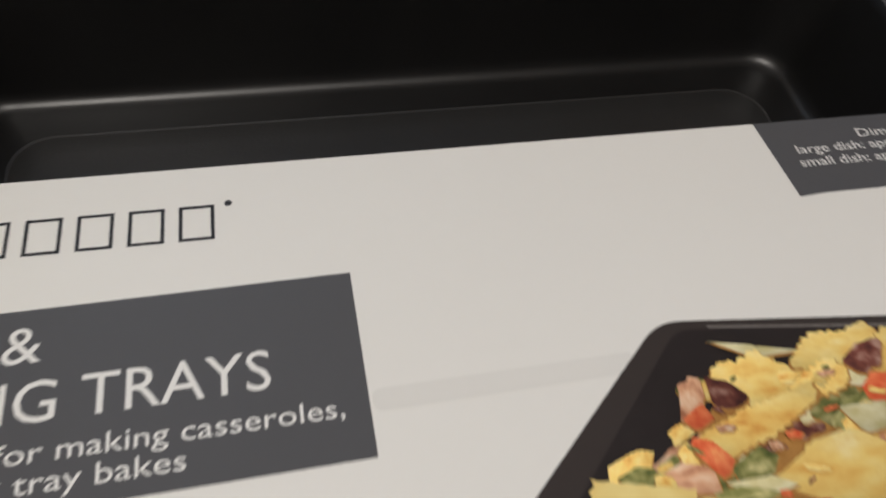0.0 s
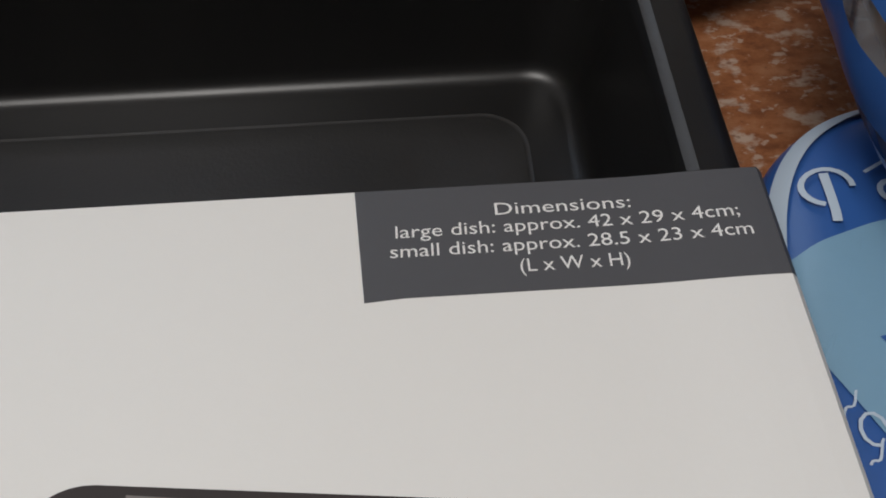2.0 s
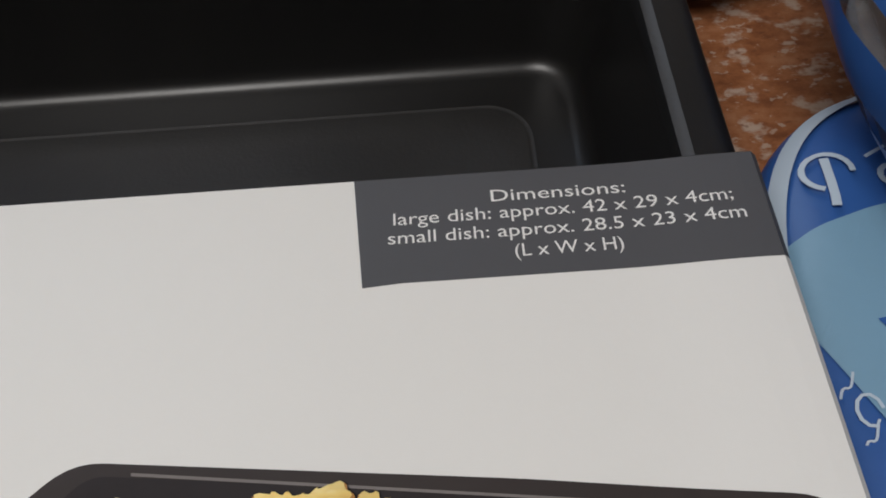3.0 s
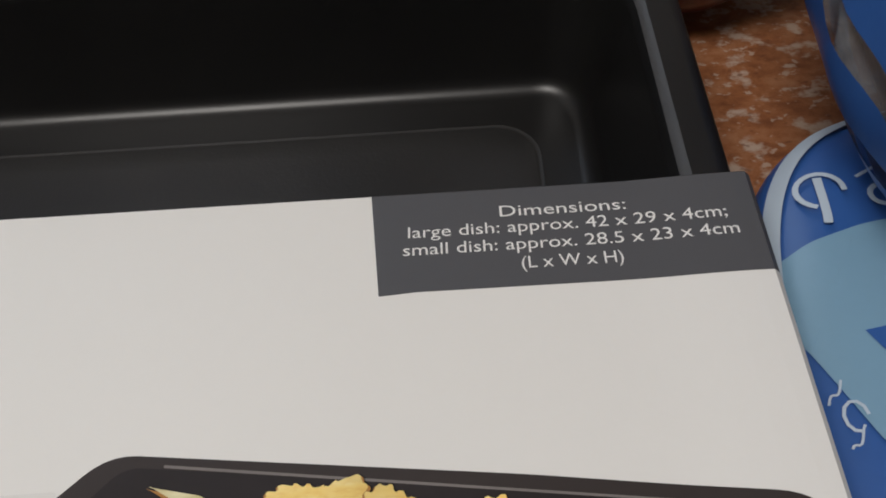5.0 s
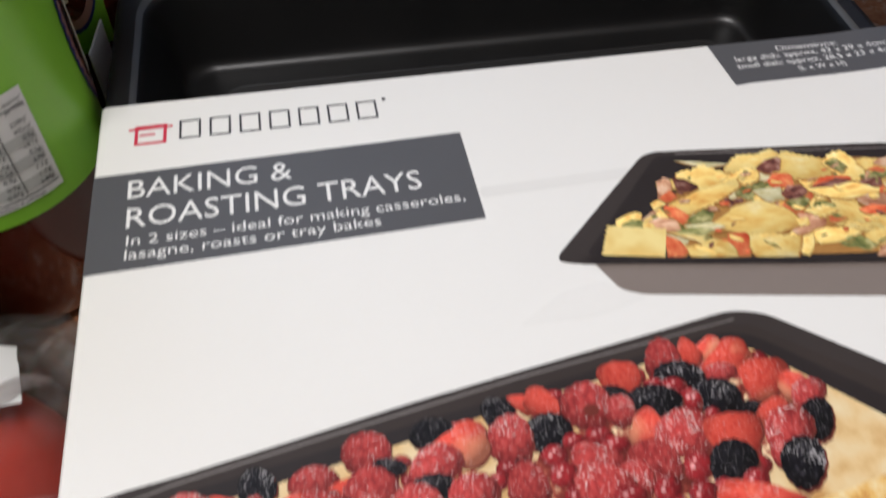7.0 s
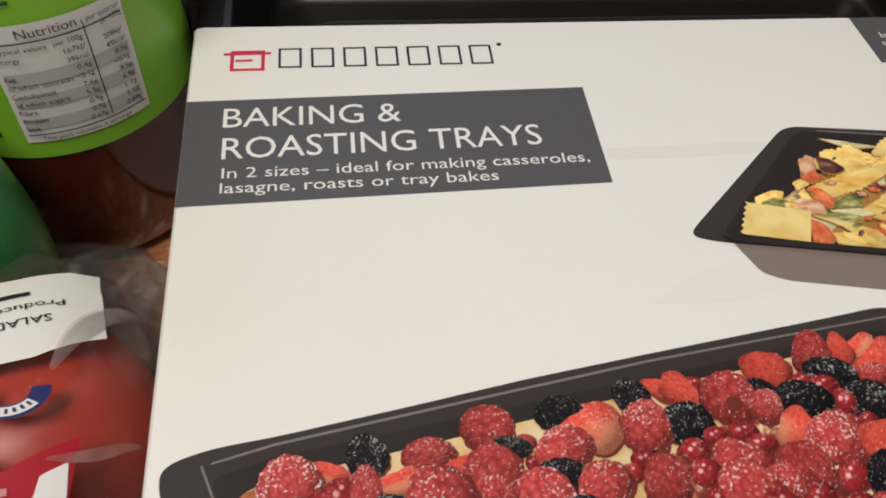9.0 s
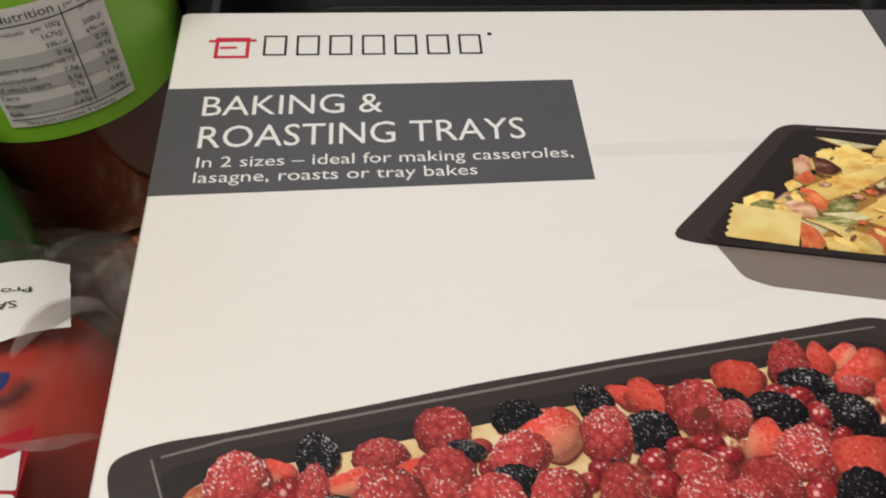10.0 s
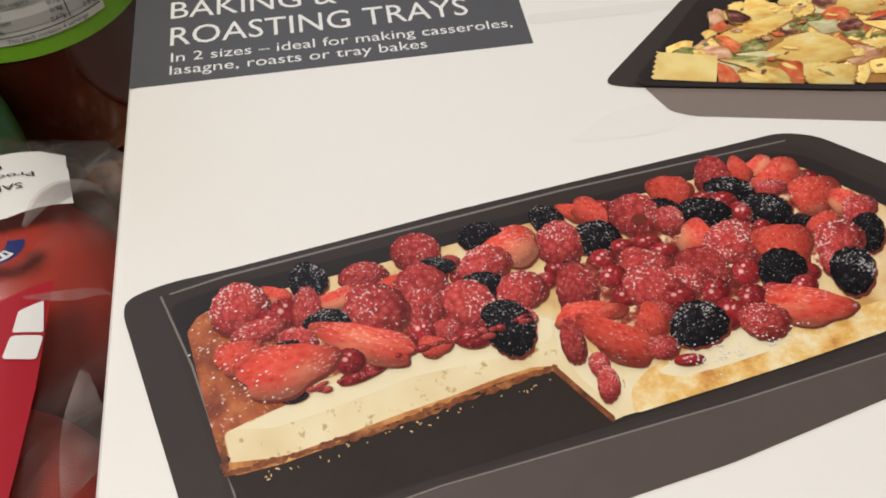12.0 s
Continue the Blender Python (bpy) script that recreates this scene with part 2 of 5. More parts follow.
# dark non-stick steel
n = Nodes("nonstick_steel")
v = n.coords()
grain = n.noise(v, 1400.0, 2.0)
wear = n.noise(v, 22.0, 4.0)
n.bump(grain, 0.10, 0.0002)
M_TRAY = n.done(n.mix(wear, (0.0062, 0.0061, 0.0064), (0.0105, 0.0100, 0.0098)), n.math("ADD", 0.30, n.math("MULTIPLY", wear, 0.14)), Specular_IOR_Level=0.46)

# lit copy of the tray coating: light falling on the base is painted in
M_TRAY_BASE_LIT = plain("lit_nonstick_base", (0.021, 0.0205, 0.0205), 0.42, 0.3, 18, 0.1, 1200, Specular_IOR_Level=0.5)
# same black coating; the edge highlight is put into a greyer colour
M_TRAY_LIP_GLINT = plain("nonstick_lip_glint", (0.042, 0.040, 0.039), 0.46, 0.3, 60, 0.1, 900, Specular_IOR_Level=0.45)

# speckled brown laminate
n = Nodes("speckled_brown_laminate")
v = n.coords("Object", (1.0, 1.5, 1.0))
base = n.ramp(n.noise(v, 120.0, 5.0, 0.65), (0.30, (0.17, 0.058, 0.022)), (0.5, (0.30, 0.115, 0.045)), (0.72, (0.40, 0.19, 0.095)))
flecks = n.math("MAXIMUM", n.ramp(n.noise(v, 92.0, 4.0, 0.58), (0.550, (0.0,) * 3), (0.64, (0.85,) * 3)), n.ramp(n.noise(v, 210.0, 3.0, 0.6), (0.60, (0.0,) * 3), (0.66, (0.7,) * 3)))
dark = n.ramp(n.noise(v, 260.0, 2.0, 0.5), (0.28, (1.0,) * 3), (0.34, (0.0,) * 3))
col = n.mix(n.math("MULTIPLY", flecks, 0.9), base, (0.52, 0.42, 0.34))
col = n.mix(n.math("MULTIPLY", dark, 0.5), col, (0.14, 0.05, 0.025))
M_COUNTER = n.done(col, 0.52, Specular_IOR_Level=0.35)


def film_plastic(name, clear, tint, rough, haze=0.11, shine=0.55):
    """Thin clear packing film: mostly see-through, glossy where it turns away, with fine creases."""
    n = Nodes(name)
    v = n.coords("Object", (1, 2.2, 1))
    # pulled creases that run one way across the film
    turn = n.node("ShaderNodeMapping", Rotation=(0, 0, radians(37)))
    n.link(n.coords("Object"), turn.inputs["Vector"])
    pull = n.node("ShaderNodeMapping", Scale=(1.0, 0.16, 0.5))
    n.link(turn.outputs[0], pull.inputs["Vector"])
    creases = n.noise(pull.outputs[0], 95.0, 4.0, 0.6)
    streak = n.ramp(creases, (0.50, (0.0,) * 3), (0.66, (1.0,) * 3))
    n.bump(n.math("ADD", n.noise(v, 38.0, 4.0, 0.5), n.math("MULTIPLY", creases, 0.7)), 0.8, 0.004)
    mat = n.done(tint, rough, Specular_IOR_Level=0.7)
    out = n.tree.nodes["Material Output"]
    see = n.node("ShaderNodeBsdfTransparent", Color=(1, 1, 1, 1))
    edge = n.node("ShaderNodeLayerWeight", Blend=0.35)
    gloss = n.node("ShaderNodeBsdfGlossy", Roughness=0.12)
    n.link(n.bsdf.inputs["Normal"].links[0].from_socket, gloss.inputs["Normal"])
    first = n.tree.nodes.new("ShaderNodeMixShader")
    n.link(n.math("SUBTRACT", clear, n.math("MULTIPLY", streak, haze)), first.inputs[0])
    n.link(n.bsdf.outputs[0], first.inputs[1])
    n.link(see.outputs[0], first.inputs[2])
    second = n.tree.nodes.new("ShaderNodeMixShader")
    n.link(n.math("MULTIPLY", edge.outputs["Fresnel"], shine), second.inputs[0])
    n.link(first.outputs[0], second.inputs[1])
    n.link(gloss.outputs[0], second.inputs[2])
    n.link(second.outputs[0], out.inputs["Surface"])
    return mat


M_FILM = film_plastic("clear_packing_film", 0.96, (0.38, 0.30, 0.28), 0.25, 0.08, 0.22)
M_FILM_END = film_plastic("gathered_film", 0.88, (0.30, 0.29, 0.28), 0.3, 0.3, 0.4)
M_FOLD = film_plastic("folded_film", 0.86, (0.50, 0.42, 0.40), 0.3, 0.25)
M_BREAD_FILM = film_plastic("clear_bread_bag_film", 0.84, (0.72, 0.78, 0.85), 0.25)
M_GREEN_LABEL = plain("lime_green_label", (0.23, 0.52, 0.03), 0.38, 0.06, 30)
M_SAUCE = plain("dark_tomato_sauce_glass", (0.07, 0.012, 0.006), 0.12, 0.5, 70, Coat_Weight=1.0)
M_LID = plain("dark_green_lid", (0.02, 0.10, 0.03), 0.3)
M_PAPER = plain("white_label_paper", (0.74, 0.73, 0.71), 0.6, 0.04, 60)
M_TABLE_GREY = plain("grey_table_stripe", (0.50, 0.50, 0.48), 0.55, 0.03)
M_NAVY = plain("navy_print", (0.012, 0.02, 0.12), 0.4)
M_PINK = plain("faded_pink_print", (0.55, 0.25, 0.25), 0.45)
M_LACE = plain("pink_lace_print", (0.36, 0.19, 0.15), 0.45)
M_CREAM = plain("cream_print", (0.66, 0.60, 0.42), 0.45)
M_GREEN = plain("deep_green_plastic", (0.004, 0.15, 0.022), 0.3, 0.3, 18, Coat_Weight=0.3)
M_STALK = plain("pale_green_stalk", (0.25, 0.42, 0.12), 0.5)
M_TOMATO = plain("red_tomato_skin", (0.40, 0.034, 0.017), 0.42, 0.25, 45)
M_RED_LABEL = plain("red_label", (0.36, 0.010, 0.022), 0.35, 0.06)
M_LIME = plain("olive_green_print", (0.35, 0.42, 0.05), 0.4)
M_TISSUE = plain("light_blue_wrap", (0.34, 0.51, 0.80), 0.25, 0.14, 14, 1.0, 30)
M_TISSUE_SEAM = plain("pale_wrap_seam", (0.42, 0.39, 0.35), 0.4)
M_MAROON = plain("maroon_foil", (0.10, 0.010, 0.014), 0.28, 0.3, 40, 0.3, 120)
M_ROSE = plain("rose_foil_print", (0.42, 0.09, 0.08), 0.3, 0.15, 40)
M_SUN = plain("yellow_print", (0.72, 0.42, 0.03), 0.4, 0.1)
M_BLUE = plain("royal_blue_wrap", (0.035, 0.104, 0.33), 0.32, 0.10, 25, 0.2, 160)
M_SKY = plain("pale_blue_wrap", (0.20, 0.345, 0.47), 0.35, 0.06, 25, 0.2, 160)
M_SILVER = plain("pale_wrap_print", (0.50, 0.58, 0.66), 0.35, 0.05)
n = Nodes("bread_crust")
v = n.coords()
n.bump(n.noise(v, 120.0, 5.0), 0.5, 0.002)
M_BREAD = n.done(n.ramp(n.noise(v, 42.0, 5.0, 0.6), (0.3, (0.33, 0.13, 0.06)), (0.5, (0.52, 0.27, 0.14)), (0.72, (0.66, 0.43, 0.27))), 0.7)


# ---- building helpers ----
def link_mesh(name, bm, material, parent=None, label="", smooth=False, m=None):
    me = bpy.data.meshes.new(name)
    bmesh.ops.recalc_face_normals(bm, faces=bm.faces)
    bm.to_mesh(me)
    bm.free()
    me.materials.append(material)
    if smooth:
        for p in me.polygons:
            p.use_smooth = True
    ob = new(name, me)
    if parent is not None:
        ob.parent = parent
    if m is not None:
        ob.matrix_basis = m
    if label:
        tagged(ob, label)
    return ob


def part(name, bm, material, parent, label="", smooth=False, m=None):
    return link_mesh(name, bm, material, parent, label, smooth, m)


def box_bm(x0, x1, y0, y1, z0, z1, bevel=0.0):
    bm = bmesh.new()
    bmesh.ops.create_cube(bm, size=1)
    for q in bm.verts:
        q.co = Vector((x0 + (q.co.x + 0.5) * (x1 - x0), y0 + (q.co.y + 0.5) * (y1 - y0), z0 + (q.co.z + 0.5) * (z1 - z0)))
    if bevel:
        bmesh.ops.bevel(bm, geom=bm.edges[:], offset=bevel, segments=2, affect="EDGES")
    return bm


def loft(rings, close_ends=True, closed=True):
    """Faces between rings of equally many points."""
    bm = bmesh.new()
    rows = [[bm.verts.new(p) for p in ring] for ring in rings]
    k = len(rows[0])
    for a, b in zip(rows, rows[1:]):
        for i in range(k if closed else k - 1):
            bm.faces.new((a[i], a[(i + 1) % k], b[(i + 1) % k], b[i]))
    if close_ends:
        bm.faces.new(rows[0])
        bm.faces.new(list(reversed(rows[-1])))
    return bm


def rounded_ring(x0, x1, y0, y1, r, z, steps=8):
    ring = []
    for cx, cy, a0 in ((x1 - r, y1 - r, 0), (x0 + r, y1 - r, 90), (x0 + r, y0 + r, 180), (x1 - r, y0 + r, 270)):
        for i in range(steps + 1):
            a = radians(a0 + 90 * i / steps)
            ring.append((cx + r * math.cos(a), cy + r * math.sin(a), z))
    return ring


def pillow(hx, hy, hz, e=3.0, crumple=0.0, freq=30.0, nu=72, nv=36, plan=None):
    """A stuffed bag round the origin: a superellipsoid with creases."""
    def sp(c, p):
        return math.copysign(abs(c) ** p, c)
    g = plan or e
    rings = []
    for j in range(1, nv):
        b = -math.pi / 2 + math.pi * j / nv
        ring = []
        for i in range(nu):
            a = 2 * math.pi * i / nu
            p = Vector((hx * sp(math.cos(b), 2 / e) * sp(math.cos(a), 2 / g), hy * sp(math.cos(b), 2 / e) * sp(math.sin(a), 2 / g), hz * sp(math.sin(b), 2 / e)))
            if crumple:
                w = noise.noise(p * freq) + 0.5 * noise.noise(p * freq * 2.3 + Vector((3, 1, 7)))
                w -= 0.8 * abs(noise.noise(Vector((p.x * freq * 1.7, p.y * freq * 0.6, p.z * freq))))
                p *= 1 + crumple * w
            ring.append(p)
        rings.append(ring)
    return loft(rings)


def lathe(profile, steps=48):
    return loft([[(r * math.cos(2 * math.pi * i / steps), r * math.sin(2 * math.pi * i / steps), z) for i in range(steps)] for r, z in profile])


def patch(fn, u0, u1, v0, v1, nu=16, nv=10):
    """A sheet that follows a surface fn(u, v)."""
    bm = bmesh.new()
    grid = [[bm.verts.new(fn(u0 + (u1 - u0) * i / nu, v0 + (v1 - v0) * j / nv)) for i in range(nu + 1)] for j in range(nv + 1)]
    for a, b in zip(grid, grid[1:]):
        for i in range(nu):
            bm.faces.new((a[i], a[i + 1], b[i + 1], b[i]))
    return bm


def outline(fn, points, cut=0.0):
    """A flat shape with the given corners, laid on fn(u, v); long edges are cut to follow the surface."""
    bm = bmesh.new()
    bm.faces.new([bm.verts.new((*p, 0)) for p in points])
    if cut:
        bmesh.ops.triangulate(bm, faces=bm.faces[:])
        for _ in range(5):
            long = [e for e in bm.edges if e.calc_length() > cut]
            if not long:
                break
            bmesh.ops.subdivide_edges(bm, edges=long, cuts=1)
            bmesh.ops.triangulate(bm, faces=[f for f in bm.faces if len(f.verts) > 3])
    for q in bm.verts:
        q.co = Vector(fn(q.co.x, q.co.y))
    return bm


def soften(points, r, steps=5):
    """Corners rounded by the distance r."""
    out = []
    k = len(points)
    for i in range(k):
        p, a, b = (Vector(points[j % k]) for j in (i, i - 1, i + 1))
        da, db = a - p, b - p
        s = p + da.normalized() * min(r, da.length * 0.45)
        e = p + db.normalized() * min(r, db.length * 0.45)
        for j in range(steps + 1):
            t = j / steps
            out.append(tuple((1 - t) ** 2 * s + 2 * t * (1 - t) * p + t * t * e))
    return out


LETTERS = {}


LETTER_LIFT = 0.00016


def lettering(body, fn, u0, u1, v0, cap, material, parent, name="lettering", rise=0.0, label="", bold=0.0):
    """Words from (u0, v0) to u1 with capitals cap high, on the surface fn(u, v). rise: by how much the line climbs."""
    if body not in LETTERS:
        curve = bpy.data.curves.new("letters", "FONT")
        curve.body = body
        curve.resolution_u = 3
        curve.offset = bold
        ob = new("letters", curve)
        me = bpy.data.meshes.new_from_object(ob.evaluated_get(bpy.context.evaluated_depsgraph_get()))
        bpy.data.objects.remove(ob)
        bpy.data.curves.remove(curve)
        LETTERS[body] = me
    me = LETTERS[body].copy()
    me.name = name
    xs = [q.co.x for q in me.vertices]
    lo, hi = min(xs), max(xs)
    for q in me.vertices:
        u = (q.co.x - lo) / (hi - lo)
        q.co = Vector(fn(u0 + (u1 - u0) * u, v0 + q.co.y / 0.69 * cap + rise * u))
    me.materials.clear()
    me.materials.append(material)
    ob = new(name, me)
    ob.parent = parent
    if label:
        tagged(ob, label)
    return ob


def thing(name, x, y, z, label, category, group="", kind=""):
    ob = new(name)
    ob.empty_display_size = 0.02
    ob.location = (x, y, z)
    return tagged(ob, label, category, group, kind)


# ---- the room ----
tagged(link_mesh("floor", box_bm(-1.8, 2.0, -2.2, 1.0, -0.95, -0.9), M_FLOOR), "plain grey vinyl kitchen floor", "floor", kind="structure")
tagged(link_mesh("ceiling", box_bm(-1.8, 2.0, -2.2, 1.0, 1.5, 1.55), M_ROOM), "plain white painted kitchen ceiling", "ceiling", kind="structure")
tagged(link_mesh("wall_east", box_bm(2.0, 2.1, -2.2, 1.0, -0.9, 1.5), M_ROOM), "plain white painted kitchen wall", "wall", kind="structure")
tagged(link_mesh("wall_south", box_bm(-1.8, 2.0, -2.3, -2.2, -0.9, 1.5), M_ROOM), "plain white painted kitchen wall", "wall", kind="structure")
tagged(link_mesh("wall_west", box_bm(-1.9, -1.8, -2.2, 1.0, -0.9, 1.5), M_ROOM), "plain white painted kitchen wall", "wall", kind="structure")
wall = bmesh.new()
for x0, x1, z0, z1 in ((-1.8, -0.85, -0.9, 1.5), (0.15, 2.0, -0.9, 1.5), (-0.85, 0.15, -0.9, 0.4), (-0.85, 0.15, 1.3, 1.5)):
    piece = box_bm(x0, x1, 1.0, 1.1, z0, z1)
    me = bpy.data.meshes.new("piece")
    piece.to_mesh(me)
    piece.free()
    wall.from_mesh(me)
    bpy.data.meshes.remove(me)
tagged(link_mesh("wall_north", wall, M_ROOM), "plain white painted kitchen wall with a window", "wall", kind="structure")
tagged(link_mesh("counter_base", box_bm(-0.9, 1.2, -0.42, 0.95, -0.9, ZW - 0.036), M_CABINET), "plain cream kitchen cabinet under the worktop", "cabinet", kind="structure")
tagged(link_mesh("worktop", box_bm(-0.95, 1.25, -0.46, 1.0, ZW - 0.036, ZW, 0.004), M_COUNTER), "speckled brown laminate kitchen worktop with pale flecks", "worktop", kind="structure")

# ---- baking tray ----
X0, X1, Y0, Y1 = 0.0012, 0.2875, -0.328, 0.092
side, end = 0.0090, 0.0160
rings = []
for ins, ine, z, r in (
    (0.0006, 0.0006, 0.0375, 0.030), (0.0, 0.0, 0.0385, 0.030), (0.0, 0.0, 0.0402, 0.030), (0.0006, 0.0006, 0.0411, 0.0295),
    (0.0030, 0.0040, 0.0413, 0.0280), (side - 0.0014, end - 0.0014, 0.0413, 0.0240), (side - 0.0004, end - 0.0004, 0.0410, 0.0235), (side + 0.0006, end + 0.0006, 0.0402, 0.023),
    (side + 0.0013, end + 0.0013, 0.0390, 0.0225), (side + 0.0017, end + 0.0016, 0.0370, 0.022), (side + 0.0040, end + 0.0034, 0.0240, 0.0185),
    (side + 0.0068, end + 0.0060, 0.0110, 0.0150), (side + 0.0076, end + 0.0068, 0.0068, 0.0142), (side + 0.0086, end + 0.0078, 0.0044, 0.0136),
    (side + 0.0102, end + 0.0094, 0.0028, 0.0128), (side + 0.0118, end + 0.0110, 0.0022, 0.0122), (side + 0.0130, end + 0.0122, 0.0020, 0.0121), (side + 0.0222, end + 0.0212, 0.0020, 0.0120),
    (side + 0.0225, end + 0.0215, 0.00192, 0.0118), (side + 0.0228, end + 0.0218, 0.00182, 0.0117), (side + 0.0234, end + 0.0224, 0.00182, 0.0114), (side + 0.0237, end + 0.0227, 0.00192, 0.0112),
    (side + 0.0240, end + 0.0230, 0.0020, 0.0110), (side + 0.0300, end + 0.0290, 0.0020, 0.0100),
):
    rings.append(rounded_ring(X0 + ins, X1 - ins, Y0 + ine, Y1 - ine, r, z + 0.0006, 10))
tray = thing("baking_tray", 0.144, -0.118, 0.0, "black non-stick steel baking tray held in a printed carton sleeve", "baking tray")
at_tray = pose(-0.144, 0.118, 0)
for name, a, b, material, label in (("rolled_rim", 0, 6, M_TRAY, "flat rolled rim"), ("inner_lip", 5, 8, M_TRAY_LIP_GLINT, "thin black lip with its highlight painted grey"), ("wall", 7, 18, M_TRAY, "black sloping wall"), ("base", 17, len(rings), M_TRAY_BASE_LIT, "black base painted greyer for the light on it")):
    bm = loft(rings[a:b], close_ends=False)
    if name == "base":
        bm.faces.new(bm.verts[-len(rings[0]):])
    ob = part(name, bm, material, tray, label, True, at_tray)
    sol = ob.modifiers.new("sheet", "SOLIDIFY")
    sol.thickness, sol.offset, sol.use_rim = 0.0006, 0.0, False

rings = []
for ins, z, r in ((0.0, -0.0020, 0.026), (0.0, -0.0006, 0.026), (0.010, -0.0004, 0.020), (0.012, -0.004, 0.019), (0.022, ZW + 0.006, 0.015), (0.027, ZW + 0.0012, 0.012)):
    rings.append(rounded_ring(0.030 + ins, 0.260 - ins, -0.2605 + ins, 0.0245 - ins, r, z))
bm = loft(rings, close_ends=False)
bm.faces.new(bm.verts[-len(rings[0]):])
small = link_mesh("small_baking_tray", bm, M_TRAY, smooth=True)
tagged(small, "smaller black non-stick baking tray packed under the large one", "baking tray")
sol = small.modifiers.new("sheet", "SOLIDIFY")
sol.thickness, sol.offset = 0.0006, 1.0

# ---- carton sleeve ----
SY0, SY1 = -0.238, 0.0
outer = [(0.002, ZW), (0.288, ZW), (0.2915, ZW + 0.006), (0.2908, 0.0395), (0.2904, 0.0425), (0.2892, 0.0438), (0.2860, 0.0439), (0.2810, 0.04382), (0.2760, 0.0436), (0.2710, 0.0433), (0.2660, 0.04308), (0.2600, H), (0.0030, H),
         (0.0010, H - 0.0004), (0.0002, H - 0.0014), (-0.0006, 0.030), (-0.0008, ZW + 0.006)]
cx, cz = 0.145, 0.0215
inner = [(x + (0.0004 if x < cx else -0.0004), z + (0.0004 if z < 0.0 else -0.0004)) for x, z in outer]
bm = bmesh.new()
loops = [[bm.verts.new((x, y, z)) for x, z in prof] for y, prof in ((SY1, outer), (SY0, outer), (SY0, inner), (SY1, inner))]
for a, b in zip(loops, loops[1:] + loops[:1]):
    for i in range(len(outer)):
        j = (i + 1) % len(outer)
        bm.faces.new((a[i], a[j], b[j], b[i]))
sleeve = link_mesh("carton_sleeve", bm, M_CARD)
tagged(sleeve, "white printed cardboard sleeve round a baking tray, with food pictures", "packaging")

LIFT = [0.00004]


def on_sleeve(lift=None):
    if lift is None:
        LIFT[0] += 0.0000015
        lift = LIFT[0]

    def fn(u, v):
        # the card rises over the tray rim towards its folded edge
        stops = ((0.2600, H), (0.2660, 0.04308), (0.2710, 0.0433), (0.2760, 0.0436), (0.2810, 0.04382), (0.2860, 0.0439), (0.2892, 0.0438), (0.2904, 0.0425))
        z = H
        for (xa, za), (xb, zb) in zip(stops, stops[1:]):
            if u > xa:
                z = za + (zb - za) * min(1.0, (u - xa) / (xb - xa))
        return (u, v, z + lift)
    return fn


def ink(name, points, material, label="", r=0.0, cut=0.0, steps=5):
    pts = [(x / 1000, y / 1000) for x, y in points]
    if r:
        pts = soften(pts, r / 1000, steps)
    return part(name, outline(on_sleeve(), pts, cut), material, sleeve, label)


# title block
ink("title_block", ((0.6, -33.3), (117.2, -31.1), (117.6, -69.8), (0.6, -72.7)), M_GREY_INK, "slate grey printed title block")
lettering("BAKING &", on_sleeve(), 0.0112, 0.0613, -0.0441, 0.0076, M_WHITE_INK, sleeve, rise=0.0007)
lettering("ROASTING TRAYS", on_sleeve(), 0.0114, 0.1008, -0.0562, 0.0080, M_WHITE_INK, sleeve, rise=0.0019)
lettering("In 2 sizes \u2013 ideal for making casseroles,", on_sleeve(), 0.0118, 0.1130, -0.0632, 0.0037, M_WHITE_INK, sleeve, rise=0.0016)
lettering("lasagne, roasts or tray bakes", on_sleeve(), 0.0116, 0.0862, -0.0685, 0.0037, M_WHITE_INK, sleeve, rise=0.0012)
# dimensions block, which runs over the folded edge
fold = (0.225, 0.245, 0.2600, 0.2660, 0.2710, 0.2760, 0.2810, 0.2860, 0.2892, 0.2904)
top = on_sleeve()
bm = bmesh.new()
ends = [[bm.verts.new(top(x0, y)) for x0, y in ((0.2167, 0.0), (0.2183, -0.0231))]] + [[bm.verts.new(top(x, y)) for y in (0.0, -0.0226)] for x in fold]
ends.append([bm.verts.new((0.2911, y, 0.0395)) for y in (0.0, -0.0226)])
ends.append([bm.verts.new((0.2918, y, ZW + 0.006)) for y in (0.0, -0.0226)])
for p, q in zip(ends, ends[1:]):
    bm.faces.new((p[0], p[1], q[1], q[0]))
part("dimensions_block", bm, M_GREY_INK, sleeve, "slate grey printed dimensions block")
bm = bmesh.new()
rim = [[bm.verts.new((x, 0.00008, top(x, 0)[2] - d)) for d in (0.0, 0.0006)] for x in (0.2167,) + fold]
for p, q in zip(rim, rim[1:]):
    bm.faces.new((p[0], q[0], q[1], p[1]))
part("block_edge", bm, M_GREY_INK, sleeve)
lettering("Dimensions:", on_sleeve(LETTER_LIFT), 0.2414, 0.2654, -0.0068, 0.0026, M_WHITE_INK, sleeve)
lettering("large dish: approx. 42 x 29 x 4cm;", on_sleeve(LETTER_LIFT), 0.2238, 0.2836, -0.0106, 0.0026, M_WHITE_INK, sleeve, rise=0.0002)
lettering("small dish: approx. 28.5 x 23 x 4cm", on_sleeve(LETTER_LIFT), 0.2228, 0.2850, -0.0146, 0.0026, M_WHITE_INK, sleeve, rise=0.0002)
lettering("(L x W x H)", on_sleeve(LETTER_LIFT), 0.2446, 0.2632, -0.0188, 0.0026, M_WHITE_INK, sleeve, rise=0.0001)


